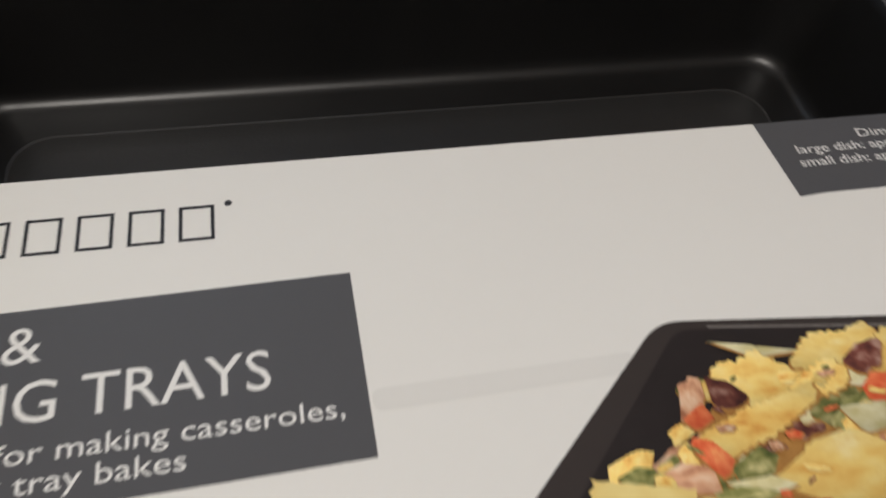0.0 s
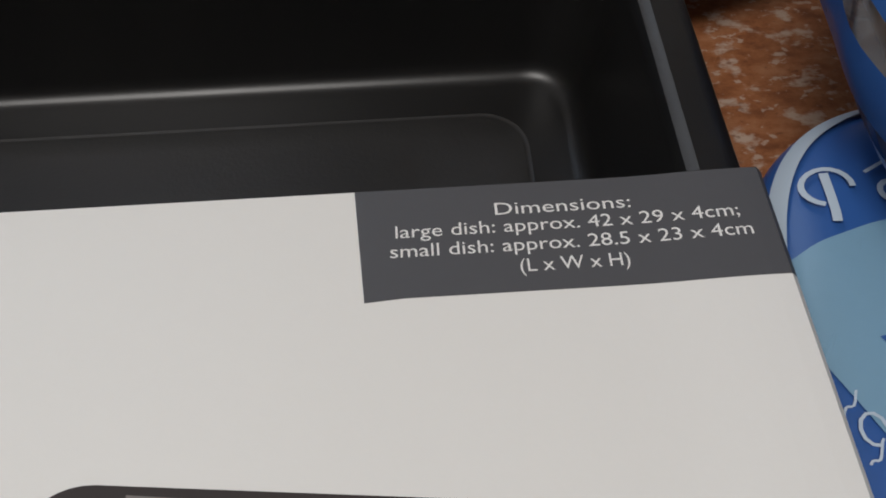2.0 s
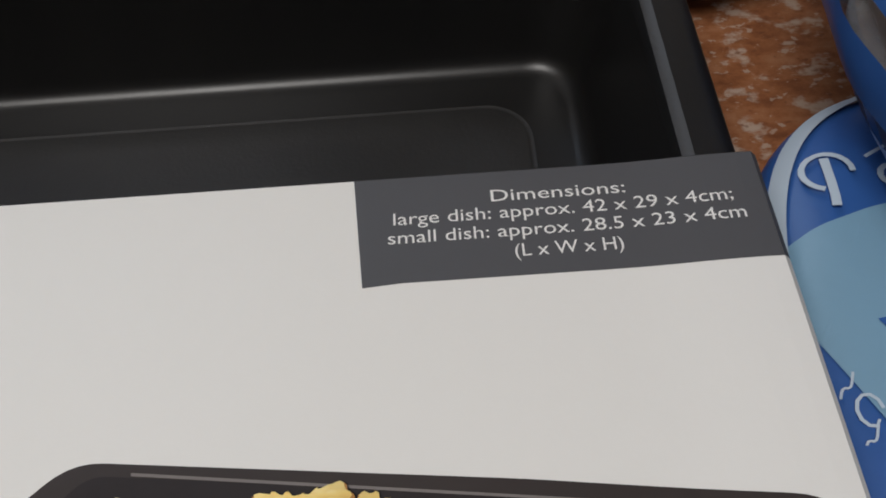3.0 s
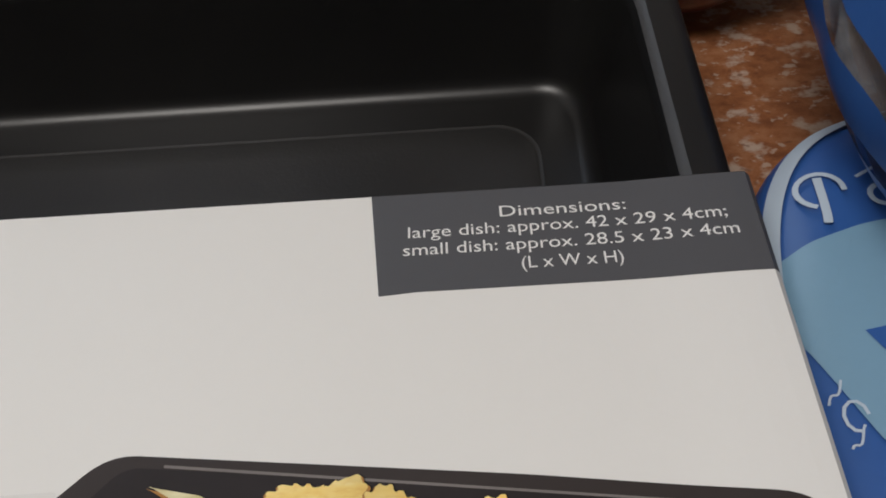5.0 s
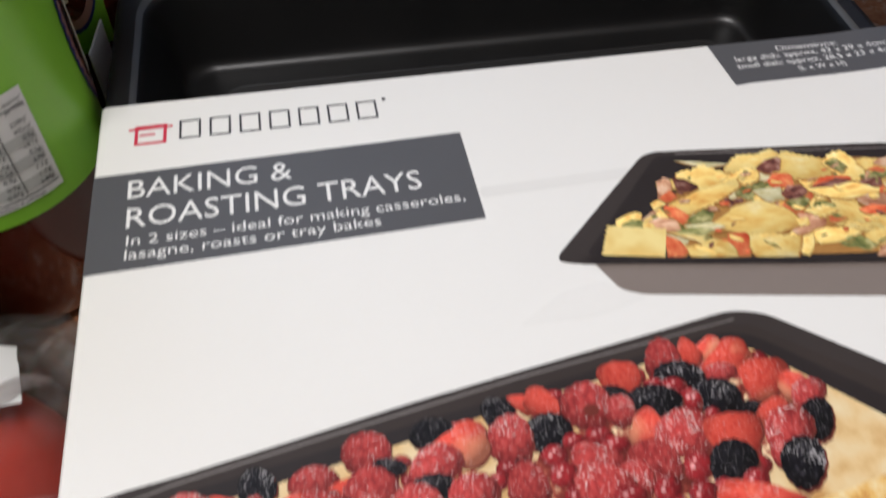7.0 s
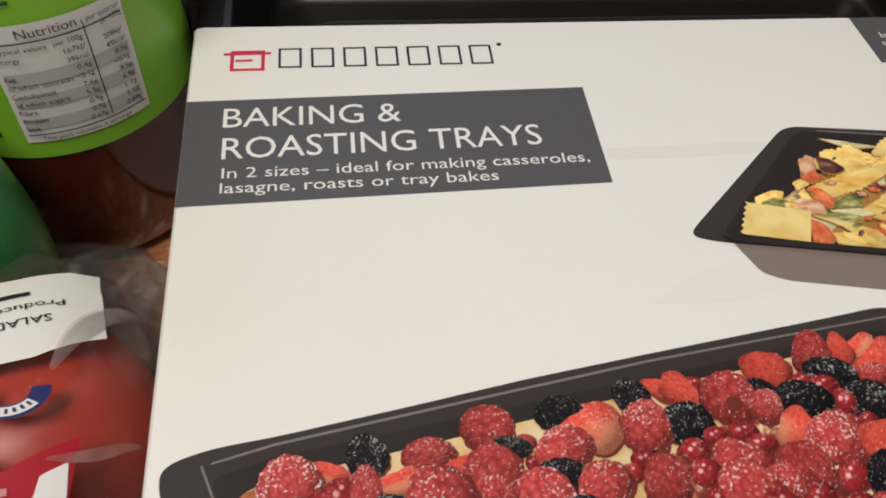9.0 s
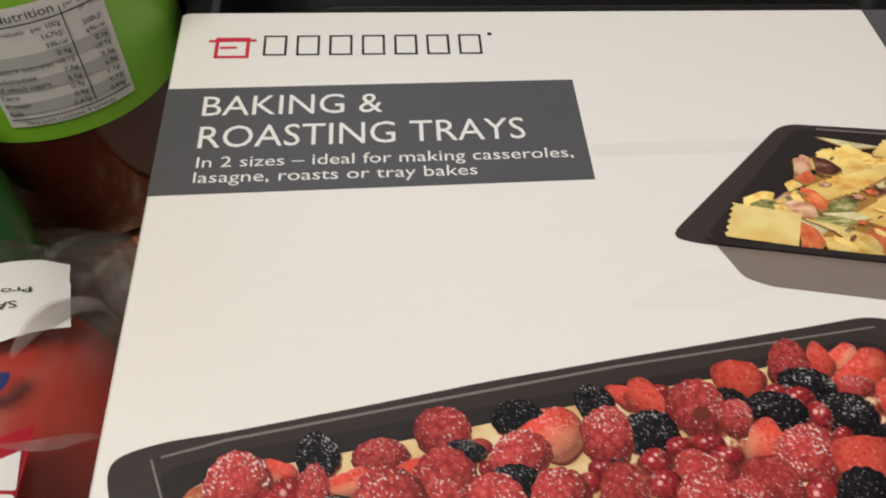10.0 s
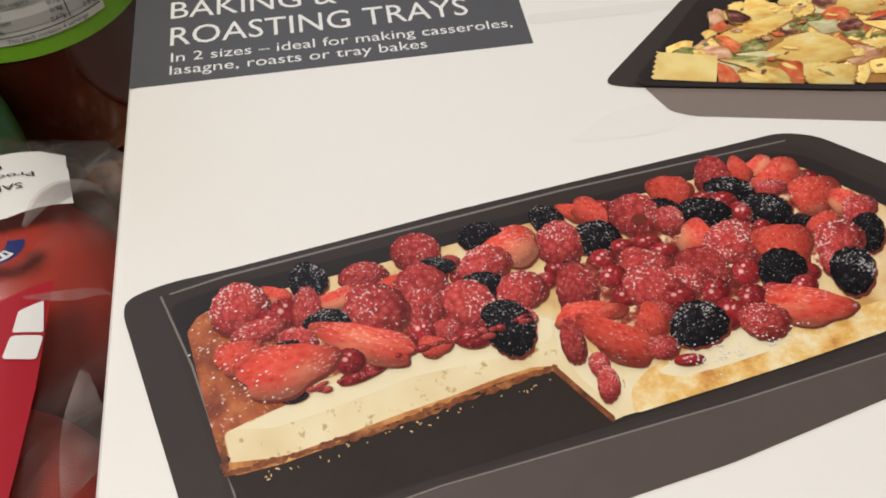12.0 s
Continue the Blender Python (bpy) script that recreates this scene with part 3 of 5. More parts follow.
def frame_ink(name, x0, x1, y0, y1, w, material, label=""):
    """A thin hollow shape."""
    bm = bmesh.new()
    fn = on_sleeve()
    a = [bm.verts.new(fn(x / 1000, y / 1000)) for x, y in ((x0, y0), (x1, y0), (x1, y1), (x0, y1))]
    b = [bm.verts.new(fn(x / 1000, y / 1000)) for x, y in ((x0 + w, y0 + w), (x1 - w, y0 + w), (x1 - w, y1 - w), (x0 + w, y1 - w))]
    for i in range(4):
        bm.faces.new((a[i], a[(i + 1) % 4], b[(i + 1) % 4], b[i]))
    return part(name, bm, material, sleeve, label)


# maker's mark as plain shapes
for i in range(7):
    x = 26.2 + i * 9.75
    frame_ink("mark_bar", x, x + 7.0, -19.6, -10.6, 0.75, M_BLACK_INK)
bm = outline(on_sleeve(), [(0.0945 + 0.0008 * math.cos(i * 0.6), -0.0105 + 0.0008 * math.sin(i * 0.6)) for i in range(10)])
part("mark_dot", bm, M_BLACK_INK, sleeve)
frame_ink("emblem", 12.0, 22.2, -20.6, -11.4, 1.1, M_RED_INK, "red printed emblem of plain bars")
ink("emblem_bar", ((10.0, -12.4), (24.0, -12.2), (24.0, -13.3), (10.0, -13.5)), M_RED_INK)
ink("emblem_bar", ((13.5, -15.5), (18.5, -15.4), (18.5, -16.4), (13.5, -16.5)), M_RED_INK)

# pale printed shade beside the dishes
ink("printed_shade", ((118.0, -57.0), (168.0, -56.0), (164.0, -60.5), (118.0, -61.5)), M_PALE_SHADE, r=2)

ink("printed_shade", ((117.4, -110.1), (132.6, -100.6), (146.0, -98.4), (150.0, -103.0), (157.3, -106.2), (141.1, -110.4)), M_FAINT_SHADE, r=3)
# printed dish of pasta
ink("printed_pan_side", ((144.5, -91.5), (149.5, -102.5), (155.5, -105.3), (210.0, -115.0), (262.0, -124.0), (272.0, -122.0), (280.0, -112.0), (216.0, -104.0)), M_PAN_SIDE, "grey printed pan side", r=2, cut=0.006)
LIFT[0] += 0.00005
ink("printed_pan_rim", ((133.3, -89.4), (174.5, -50.3), (242.0, -57.2), (284.0, -62.5), (287.0, -68.0), (280.0, -113.5), (216.0, -103.8), (141.0, -92.0)), M_PAN_EDGE, "dark printed pan rim", r=5, cut=0.006)
LIFT[0] += 0.00007
ink("printed_pan_well", ((143.0, -89.2), (177.5, -52.6), (242.0, -59.6), (279.5, -64.5), (281.0, -68.0), (275.0, -110.5), (216.0, -102.6), (149.0, -91.2)), M_PAN_INSIDE, r=3, cut=0.006)
LIFT[0] += 0.00007
ink("printed_glint", ((184.0, -52.6), (275.0, -63.6), (275.0, -64.0), (184.0, -53.1)), M_PAN_LINE, cut=0.004)
# printed dish of fruit cake
ink("printed_pan_side", ((30.0, -206.0), (70.0, -197.6), (109.6, -192.4), (136.0, -188.8), (175.0, -182.6), (226.0, -174.5), (222.0, -184.0), (170.0, -193.2), (131.0, -202.2), (107.0, -206.2), (60.0, -216.0), (40.0, -216.0)), M_PAN_SIDE_DARK, "grey printed pan side", r=3)
ink("printed_pan_rim", ((3.2, -146.2), (5.0, -142.6), (13.8, -139.9), (27.0, -138.2), (54.3, -133.6), (83.5, -128.4), (114.0, -123.8), (162.7, -116.8), (176.6, -114.6), (186.0, -117.0), (212.0, -138.5), (238.0, -160.0), (228.0, -174.2), (175.0, -183.0), (136.0, -189.2), (109.6, -192.8), (70.0, -198.2), (22.0, -208.5)), M_PAN_EDGE, "dark printed pan rim", r=4)
ink("printed_pan_well", ((11.6, -143.6), (26.8, -140.0), (68.6, -133.2), (113.6, -126.0), (170.0, -118.2), (181.0, -120.2), (206.0, -141.0), (226.0, -161.0), (222.0, -171.5), (176.0, -180.2), (108.0, -191.6), (72.0, -196.8), (30.0, -204.5)), M_PAN, r=3)
ink("printed_pan_well", ((13.8, -146.4), (27.0, -142.8), (68.0, -136.6), (122.0, -128.6), (171.0, -121.0), (180.0, -123.4), (222.0, -161.0), (217.0, -170.0), (177.0, -178.4), (108.7, -190.2), (72.0, -195.6), (31.0, -203.0), (20.0, -164.0)), M_PAN_INSIDE, r=3)
ink("printed_glint", ((13.9, -143.0), (26.8, -139.7), (48.7, -136.0), (68.6, -132.7), (113.6, -125.4), (177.0, -117.4), (177.0, -117.8), (113.6, -126.0), (68.6, -133.3), (48.7, -136.6), (26.8, -140.3), (13.9, -143.5)), M_PAN_LINE)
ink("printed_glint", ((11.7, -143.6), (19.2, -163.0), (26.4, -187.6), (28.8, -196.0), (29.2, -196.0), (26.9, -187.6), (19.7, -163.0), (12.2, -143.6)), M_PAN_LINE)
ink("printed_glint", ((32.0, -205.4), (70.0, -197.7), (109.6, -192.4), (136.2, -188.8), (174.6, -182.6), (222.0, -174.6), (222.0, -174.9), (174.6, -183.0), (136.2, -189.2), (109.6, -192.8), (70.0, -198.1), (32.0, -205.9)), M_PAN_LINE)
ink("printed_pan_floor", ((27.0, -189.4), (57.0, -185.0), (84.0, -178.0), (99.0, -175.2), (109.0, -189.6), (72.0, -195.2), (32.0, -202.0)), M_PAN_FLOOR)
ink("printed_cake", ((18.2, -154.2), (20.5, -150.3), (25.0, -148.2), (37.0, -146.2), (60.0, -142.4), (82.0, -138.6), (104.0, -134.6), (119.0, -132.0), (136.0, -129.5), (165.0, -123.9), (178.0, -127.5), (190.0, -139.0), (206.0, -155.0), (206.0, -171.5), (178.0, -177.0), (137.0, -184.8), (109.0, -189.0), (99.0, -176.0), (84.0, -172.0), (40.0, -180.0), (27.5, -186.0), (22.0, -170.0)), M_CRUST, "golden printed cake", r=1.5)
ink("printed_cake_side", ((18.2, -154.2), (20.5, -150.3), (25.0, -148.6), (30.0, -152.5), (36.0, -160.0), (44.0, -168.0), (43.0, -174.6), (31.4, -178.6), (26.5, -181.0), (26.8, -188.8), (24.7, -182.4), (21.7, -170.3)), M_GLAZE, "glazed brown printed cake edge", r=0.8)
ink("printed_cake_cut", ((26.4, -179.9), (31.4, -178.0), (38.7, -175.6), (46.1, -173.0), (58.6, -169.8), (69.4, -166.9), (85.1, -164.8), (97.8, -161.6), (101.6, -162.2), (99.2, -175.4), (93.8, -175.4), (87.1, -176.6), (75.2, -179.7), (62.5, -182.4), (50.1, -185.6), (38.2, -188.2), (28.9, -189.3), (26.8, -188.3)), M_SPONGE, "pale printed cake cut face", r=0.8)
ink("printed_cream_layer", ((29.0, -179.4), (38.7, -175.8), (46.1, -173.2), (58.6, -170.0), (69.4, -167.0), (85.1, -165.0), (97.8, -162.0), (101.4, -162.6), (100.6, -167.5), (92.0, -170.5), (80.0, -171.6), (68.0, -172.6), (57.0, -175.6), (46.0, -178.4), (37.0, -180.2)), M_CREAM_TOP, r=1.2)
ink("printed_golden_crust", ((26.6, -181.5), (27.6, -186.6), (38.2, -186.9), (50.1, -184.4), (62.5, -181.3), (75.2, -178.6), (87.1, -175.6), (94.0, -174.4), (99.2, -174.7), (99.0, -175.6), (93.8, -175.6), (87.1, -176.8), (75.2, -179.9), (62.5, -182.6), (50.1, -185.8), (38.2, -188.4), (28.9, -189.5), (26.4, -188.5)), M_BROWN_CRUST, r=0.4)
ink("printed_cake_cut", ((101.4, -162.6), (104.5, -167.0), (107.5, -172.0), (112.0, -176.5), (121.0, -177.6), (118.5, -183.5), (114.0, -187.8), (108.7, -189.4), (100.8, -178.2), (99.2, -174.5)), M_SPONGE, r=0.8)
ink("printed_cream_layer", ((101.4, -162.8), (104.5, -168.0), (107.5, -173.0), (112.0, -177.0), (113.5, -181.5), (110.0, -186.0), (104.5, -179.0), (101.2, -171.0)), M_CREAM_TOP, r=0.8)
ink("printed_cake_edge", ((114.5, -182.6), (120.3, -178.2), (134.1, -176.0), (148.8, -173.0), (160.0, -170.6), (176.0, -170.0), (206.0, -165.0), (206.0, -171.5), (178.0, -177.2), (152.1, -182.2), (131.0, -185.7), (113.5, -188.6)), M_GOLD, "golden printed cake edge", r=2)
ink("printed_sugar_drift", ((121.0, -179.6), (128.0, -176.4), (136.6, -172.4), (146.2, -171.6), (156.0, -174.6), (150.0, -178.0), (137.0, -180.4), (126.0, -181.6)), M_CREAM_TOP, r=2.5)
ink("printed_cake_base", ((99.2, -174.4), (104.5, -182.0), (109.4, -188.6), (108.7, -189.9), (98.4, -175.8)), M_BAKED, r=0.5)

rng = random.Random(8)
for i in range(120):
    t = rng.random()
    x, y = 27.4 + 71.8 * t, -189.0 + 14.2 * t - 0.9 * math.sin(t * math.pi) + rng.gauss(0, 0.28)
    w, h = rng.uniform(0.5, 2.2), rng.uniform(0.2, 0.75)
    ink("printed_crust_crumb", ((x - w, y - 0.25 - 0.2 * w), (x - w * 0.4, y + h), (x + w * 0.5, y + h * rng.uniform(0.4, 1.2)), (x + w, y + 0.2 * w), (x + 0.2, y - rng.uniform(0.3, 0.8))), M_BAKED, r=0.3, steps=2)
for i in range(26):
    t = rng.random()
    x, y = 25.6 + 1.2 * t + rng.gauss(0, 0.3), -180.5 - 8.0 * t
    ink("printed_crust_crumb", ((x - 0.5, y - 0.5), (x - 0.3, y + 0.6), (x + rng.uniform(0.2, 0.9), y + 0.3), (x + 0.4, y - 0.6)), M_BAKED, r=0.2, steps=2)
UNIT = {}


def unit_shape(kind):
    """A flat outline of radius 1: bumpy for berries, crinkled for pasta, uneven for the rest."""
    if kind in UNIT:
        return UNIT[kind]
    rng = random.Random(len(UNIT) + 5)
    ph, wob = rng.uniform(0, 6), rng.uniform(0.03, 0.08)
    base = kind.split("_")[0]
    bm = bmesh.new()
    steps, pts = 96, []
    for i in range(steps):
        a = 2 * math.pi * i / steps
        c, s = math.cos(a), math.sin(a)
        if base in ("raspberry", "blackberry"):
            r = 0.94 + 0.06 * abs(math.sin(a * 6.5 + ph)) + wob * math.sin(2 * a + ph) + 0.04 * math.sin(3 * a + 2 * ph)
        elif kind.startswith("pasta"):
            k, turn, teeth = {"pasta": (4, 0.6, 0.025), "pasta_wedge": (3, 0.2, 0.012), "pasta_bow": (4, 0.9, 0.03)}[kind]
            w = (a + turn) % (2 * math.pi / k) - math.pi / k
            r = 0.45 * min(1.2, 1.15 * math.cos(math.pi / k) / math.cos(w)) + 0.52
            r = r * (1 - (0.22 * math.cos(2 * a + 0.8) ** 2 if kind == "pasta_bow" else 0)) + 0.05 * math.sin(3 * a + 1) + (teeth if i % 4 < 2 else -teeth)
        elif base == "strawberry":
            r = 0.96 + 0.08 * math.cos(a + ph) + 0.13 * math.cos(3 * (a + ph)) + 0.04 * math.sin(2 * a + ph) + 0.03 * math.sin(7 * a)
        elif base == "currant":
            r = 1.0 + 0.03 * math.sin(2 * a + ph)
        else:
            r = 0.9 + 0.12 * math.sin(2 * a + 1) + 0.10 * math.sin(5 * a) + 0.05 * rng.random()
        pts.append(bm.verts.new((r * c, r * s, 0)))
    bm.faces.new(pts)
    me = bpy.data.meshes.new("printed_" + kind)
    bm.to_mesh(me)
    bm.free()
    me.materials.append(PRINTS[kind.split("_")[0]])
    UNIT[kind] = me
    return me


def art(kind, x, y, rx, ry, turn=0):
    """One printed berry or bite, in millimetres on the sleeve."""
    if kind in ("pasta", "cream", "herb", "mushroom", "olive", "tomato") and x > 140 and y > -125 and y < -52:
        crest = min(-81.5 + 0.83 * (x - 153), -59.5 - 0.055 * abs(x - 208))
        y -= max(0.0, y + max(ry, rx * abs(math.sin(radians(turn)))) - crest)
    if kind == "pasta":
        kind = ("pasta", "pasta_wedge", "pasta_bow")[int(x * 7 + y * 3) % 3]
    if kind in ("raspberry", "blackberry", "strawberry"):
        kind += ("_a", "_b", "_c", "_d")[int(x * 5 - y * 11) % 4]
    deep = kind + "_shade"
    if deep not in UNIT:
        UNIT[deep] = unit_shape(kind).copy()
        UNIT[deep].materials[0] = M_DEEP_PASTA if kind.split("_")[0] in ("pasta", "tomato", "olive", "herb", "mushroom", "cream") else M_DEEP
    if kind != "crumb":
        LIFT[0] += 0.0000015
        low = new("printed_shade", UNIT[deep])
        low.parent = sleeve
        low.location = (x / 1000 + 0.00004 * rx, y / 1000 - 0.00011 * ry, on_sleeve(LIFT[0])(x / 1000, 0)[2])
        low.rotation_euler = (0, 0, radians(turn))
        low.scale = (rx * 1.06 / 1000, ry * 1.06 / 1000, 1)
    LIFT[0] += 0.0000015
    ob = new("printed_" + kind.split("_")[0], unit_shape(kind))
    ob.parent = sleeve
    ob.location = (x / 1000, y / 1000, on_sleeve(LIFT[0])(x / 1000, 0)[2])
    ob.rotation_euler = (0, 0, radians(turn))
    grow = 1.05 if kind[-2:] in ("_a", "_b", "_c", "_d") else 1.12 if kind.startswith("pasta") else 1.0
    ob.scale = (rx * grow / 1000, ry * grow / 1000, 1)
    return ob


# small fruit and crumbs that fill the gaps
rng = random.Random(11)
for i in range(90):
    t, w = rng.random(), rng.random()
    x = 32 + 150 * t
    back, front = -149 + 22 * t, -164 - 2 * t
    y = back + (front - back) * w
    if 96 < x < 106 and y < -160:
        continue
    art(rng.choice(("currant", "currant", "raspberry", "raspberry", "raspberry")), x, y, rng.uniform(1.6, 2.8), rng.uniform(1.6, 2.8), rng.uniform(-40, 40))
for i in range(34):
    t = rng.random()
    art("crumb", 32 + 66 * t, -190.0 + 12.5 * t - abs(rng.gauss(0, 1.5)), rng.uniform(0.12, 0.40), rng.uniform(0.10, 0.25), rng.uniform(0, 180))


def pasta_spot(w):
    """A place in the heap of pasta."""
    x = 156 + 116 * rng.random()
    top = min(-80 + 0.83 * (x - 153), -58 - 0.07 * abs(x - 205))
    low = -91.0 - 0.172 * (x - 150)
    return x, top - 2.5 + (low + 4.0 - top) * w


keep, LIFT[0] = LIFT[0], 0.0004
ink("printed_sauce", ((170.0, -78.0), (181.0, -67.0), (205.0, -62.5), (240.0, -63.5), (270.0, -70.0), (275.0, -108.0), (203.0, -99.0), (168.0, -93.0)), M_DEEP_PASTA, r=4, cut=0.006)
for i in range(90):
    x, y = pasta_spot(rng.random())
    art(rng.choice(("pasta", "pasta", "pasta", "herb", "mushroom", "tomato", "olive", "cream")), x, y, rng.uniform(2.0, 6), rng.uniform(1.5, 3.5), rng.uniform(-40, 40))
LIFT[0] = keep
ink("printed_jam", ((106.0, -152.0), (128.0, -142.0), (160.0, -133.0), (184.0, -140.0), (188.0, -156.0), (150.0, -163.0), (112.0, -168.0)), M_JAM, r=5)
ink("printed_jam", ((30.0, -161.0), (52.0, -156.0), (90.0, -148.0), (101.0, -157.0), (84.0, -163.5), (62.0, -167.5), (42.0, -172.0)), M_JAM, r=3)
ink("printed_jam", ((104.0, -152.0), (140.0, -143.0), (150.0, -160.0), (132.0, -170.0), (112.0, -172.0)), M_JAM, r=4)
# the fruit
art("currant", 57.5, -169.8, 6.5, 2.0, 22)
art("blackberry", 41.5, -174.2, 3.0, 1.2, 10)
art("strawberry", 166.3, -125.6, 5.1, 2.9, 27)
art("strawberry", 160.0, -127.1, 3.2, 4.9, -21)
art("strawberry", 169.8, -129.3, 7.5, 4.8, 27)
art("raspberry", 152.5, -127.1, 4.8, 6.4, -34)
art("raspberry", 166.3, -133.1, 4.4, 2.9, 3)
art("currant", 144.7, -130.7, 1.7, 2.6, -24)
art("blackberry", 155.6, -132.6, 6.4, 4.7, -14)
art("currant", 147.8, -133.8, 2.6, 2.1, 12)
art("strawberry", 140.1, -131.4, 5.5, 6.2, -21)
art("strawberry", 176.4, -136.6, 7.2, 5.6, 26)
art("currant", 152.5, -135.3, 3.5, 2.7, 13)
art("strawberry", 183.1, -140.2, 3.4, 4.8, -38)
art("currant", 121.5, -132.7, 2.8, 1.8, -3)
art("blackberry", 135.7, -135.3, 4.6, 3.1, 1)
art("raspberry", 186.3, -142.9, 5.2, 3.9, 35)
art("strawberry", 114.2, -133.5, 4.7, 3.0, -20)
art("blackberry", 162.2, -139.8, 6.8, 5.2, 3)
art("currant", 155.2, -140.1, 2.9, 4.0, -34)
art("blackberry", 145.7, -138.4, 7.4, 4.8, 1)
art("strawberry", 118.1, -134.9, 5.9, 3.8, -44)
art("blackberry", 169.5, -144.6, 3.7, 2.3, 3)
art("raspberry", 128.8, -136.7, 6.1, 7.2, -37)
art("currant", 159.6, -144.2, 2.1, 1.6, 19)
art("raspberry", 136.7, -139.5, 3.7, 4.7, -35)
art("blackberry", 106.4, -135.2, 4.3, 4.8, 2)
art("strawberry", 176.1, -146.3, 4.7, 3.5, 17)
art("raspberry", 96.5, -137.7, 3.9, 2.0, -6)
art("blackberry", 185.3, -150.1, 3.9, 6.5, -34)
art("blackberry", 89.2, -137.9, 5.5, 4.5, -4)
art("currant", 129.4, -145.2, 3.5, 2.5, 1)
art("blackberry", 117.4, -142.6, 6.1, 5.7, 35)
art("strawberry", 141.7, -146.4, 4.6, 5.7, -43)
art("currant", 122.9, -145.7, 2.8, 2.3, 8)
art("raspberry", 176.8, -151.5, 7.1, 5.4, 38)
art("raspberry", 151.0, -148.2, 7.3, 6.5, 24)
art("currant", 132.7, -148.3, 3.6, 2.4, 0)
art("raspberry", 107.7, -142.5, 5.4, 7.0, -19)
art("strawberry", 163.5, -151.0, 7.4, 6.4, 25)
art("strawberry", 95.4, -141.7, 7.3, 5.8, 16)
art("raspberry", 125.2, -149.2, 3.8, 2.9, 3)
art("raspberry", 72.5, -140.4, 5.8, 6.1, -40)
art("currant", 117.3, -148.7, 3.3, 3.0, 23)
art("raspberry", 172.2, -157.5, 2.5, 3.8, -36)
art("blackberry", 77.4, -144.8, 4.2, 2.5, -8)
art("raspberry", 88.6, -145.8, 6.4, 5.0, 21)
art("blackberry", 108.7, -150.3, 3.7, 2.2, -5)
art("currant", 105.4, -149.9, 2.9, 2.2, -2)
art("currant", 164.9, -159.3, 3.6, 2.7, 14)
art("currant", 150.7, -157.1, 4.2, 3.4, 37)
art("raspberry", 127.1, -153.2, 6.6, 5.5, 15)
art("blackberry", 159.5, -157.8, 6.6, 5.5, 45)
art("raspberry", 140.4, -155.0, 6.4, 7.0, -38)
art("currant", 118.2, -153.6, 3.5, 3.1, 34)
art("blackberry", 176.5, -160.5, 5.0, 7.4, -40)
art("raspberry", 59.2, -145.0, 5.5, 3.9, 2)
art("currant", 102.2, -152.6, 2.4, 2.2, 10)
art("blackberry", 46.2, -144.4, 4.9, 4.5, -38)
art("currant", 163.1, -162.7, 3.3, 2.6, 24)
art("raspberry", 134.6, -158.2, 4.3, 5.5, -34)
art("blackberry", 87.1, -152.2, 5.8, 4.2, -6)
art("strawberry", 67.8, -149.7, 5.6, 4.2, 6)
art("currant", 154.9, -163.5, 3.3, 2.5, 13)
art("currant", 141.5, -161.4, 3.8, 3.1, 45)
art("raspberry", 72.5, -149.9, 6.2, 6.3, -2)
art("raspberry", 108.9, -155.6, 5.2, 6.5, -22)
art("currant", 120.1, -159.3, 3.3, 2.9, 29)
art("strawberry", 38.4, -147.6, 3.6, 2.7, -32)
art("raspberry", 127.0, -158.7, 7.3, 6.5, 0)
art("raspberry", 95.8, -154.6, 5.9, 5.4, 24)
art("currant", 149.3, -163.9, 3.8, 3.0, 43)
art("currant", 132.2, -161.7, 4.0, 3.0, 5)
art("strawberry", 53.1, -150.4, 5.0, 3.0, 10)
art("strawberry", 162.1, -168.7, 10.5, 5.2, -9)
art("raspberry", 82.2, -156.8, 6.7, 7.2, -19)
art("raspberry", 95.4, -161.4, 2.9, 2.0, -34)
art("currant", 40.8, -152.6, 3.7, 4.1, 28)
art("raspberry", 126.4, -165.5, 3.0, 3.7, -34)
art("currant", 142.4, -167.6, 3.2, 4.3, -34)
art("raspberry", 71.6, -156.4, 5.3, 5.8, -6)
art("strawberry", 109.2, -163.1, 8.4, 3.3, 2)
art("blackberry", 90.5, -160.4, 5.0, 3.9, -4)
art("raspberry", 30.1, -149.9, 6.4, 7.2, 15)
art("raspberry", 45.4, -152.9, 3.4, 6.3, -9)
art("raspberry", 61.2, -155.0, 6.8, 8.2, 34)
art("currant", 36.5, -154.7, 3.5, 3.1, -45)
art("blackberry", 49.9, -156.7, 5.1, 3.6, 2)
art("raspberry", 149.9, -170.8, 6.1, 4.6, 12)
art("strawberry", 123.4, -167.2, 3.7, 5.1, -20)
art("raspberry", 76.6, -162.6, 3.4, 3.0, -6)
art("blackberry", 134.5, -169.5, 7.0, 5.8, 28)
art("raspberry", 34.5, -156.6, 6.0, 3.0, 9)
art("currant", 70.8, -162.3, 3.1, 3.7, -7)
art("currant", 82.0, -165.4, 4.1, 2.6, -7)
art("blackberry", 91.4, -164.7, 5.4, 6.8, -17)
art("raspberry", 42.9, -160.1, 4.4, 3.2, -14)
art("strawberry", 114.9, -170.3, 9.3, 5.1, -37)
art("strawberry", 73.4, -166.5, 3.8, 2.6, -2)
art("strawberry", 59.0, -163.5, 12.0, 4.5, -23)
art("raspberry", 104.5, -169.5, 2.6, 6.0, -2)
art("blackberry", 39.4, -162.0, 4.0, 1.7, 17)
art("raspberry", 124.5, -174.1, 3.6, 3.0, 19)
art("currant", 129.3, -178.0, 3.4, 1.5, 0)
art("strawberry", 29.9, -162.6, 5.4, 4.1, 22)
art("currant", 54.2, -167.2, 3.2, 3.4, 25)
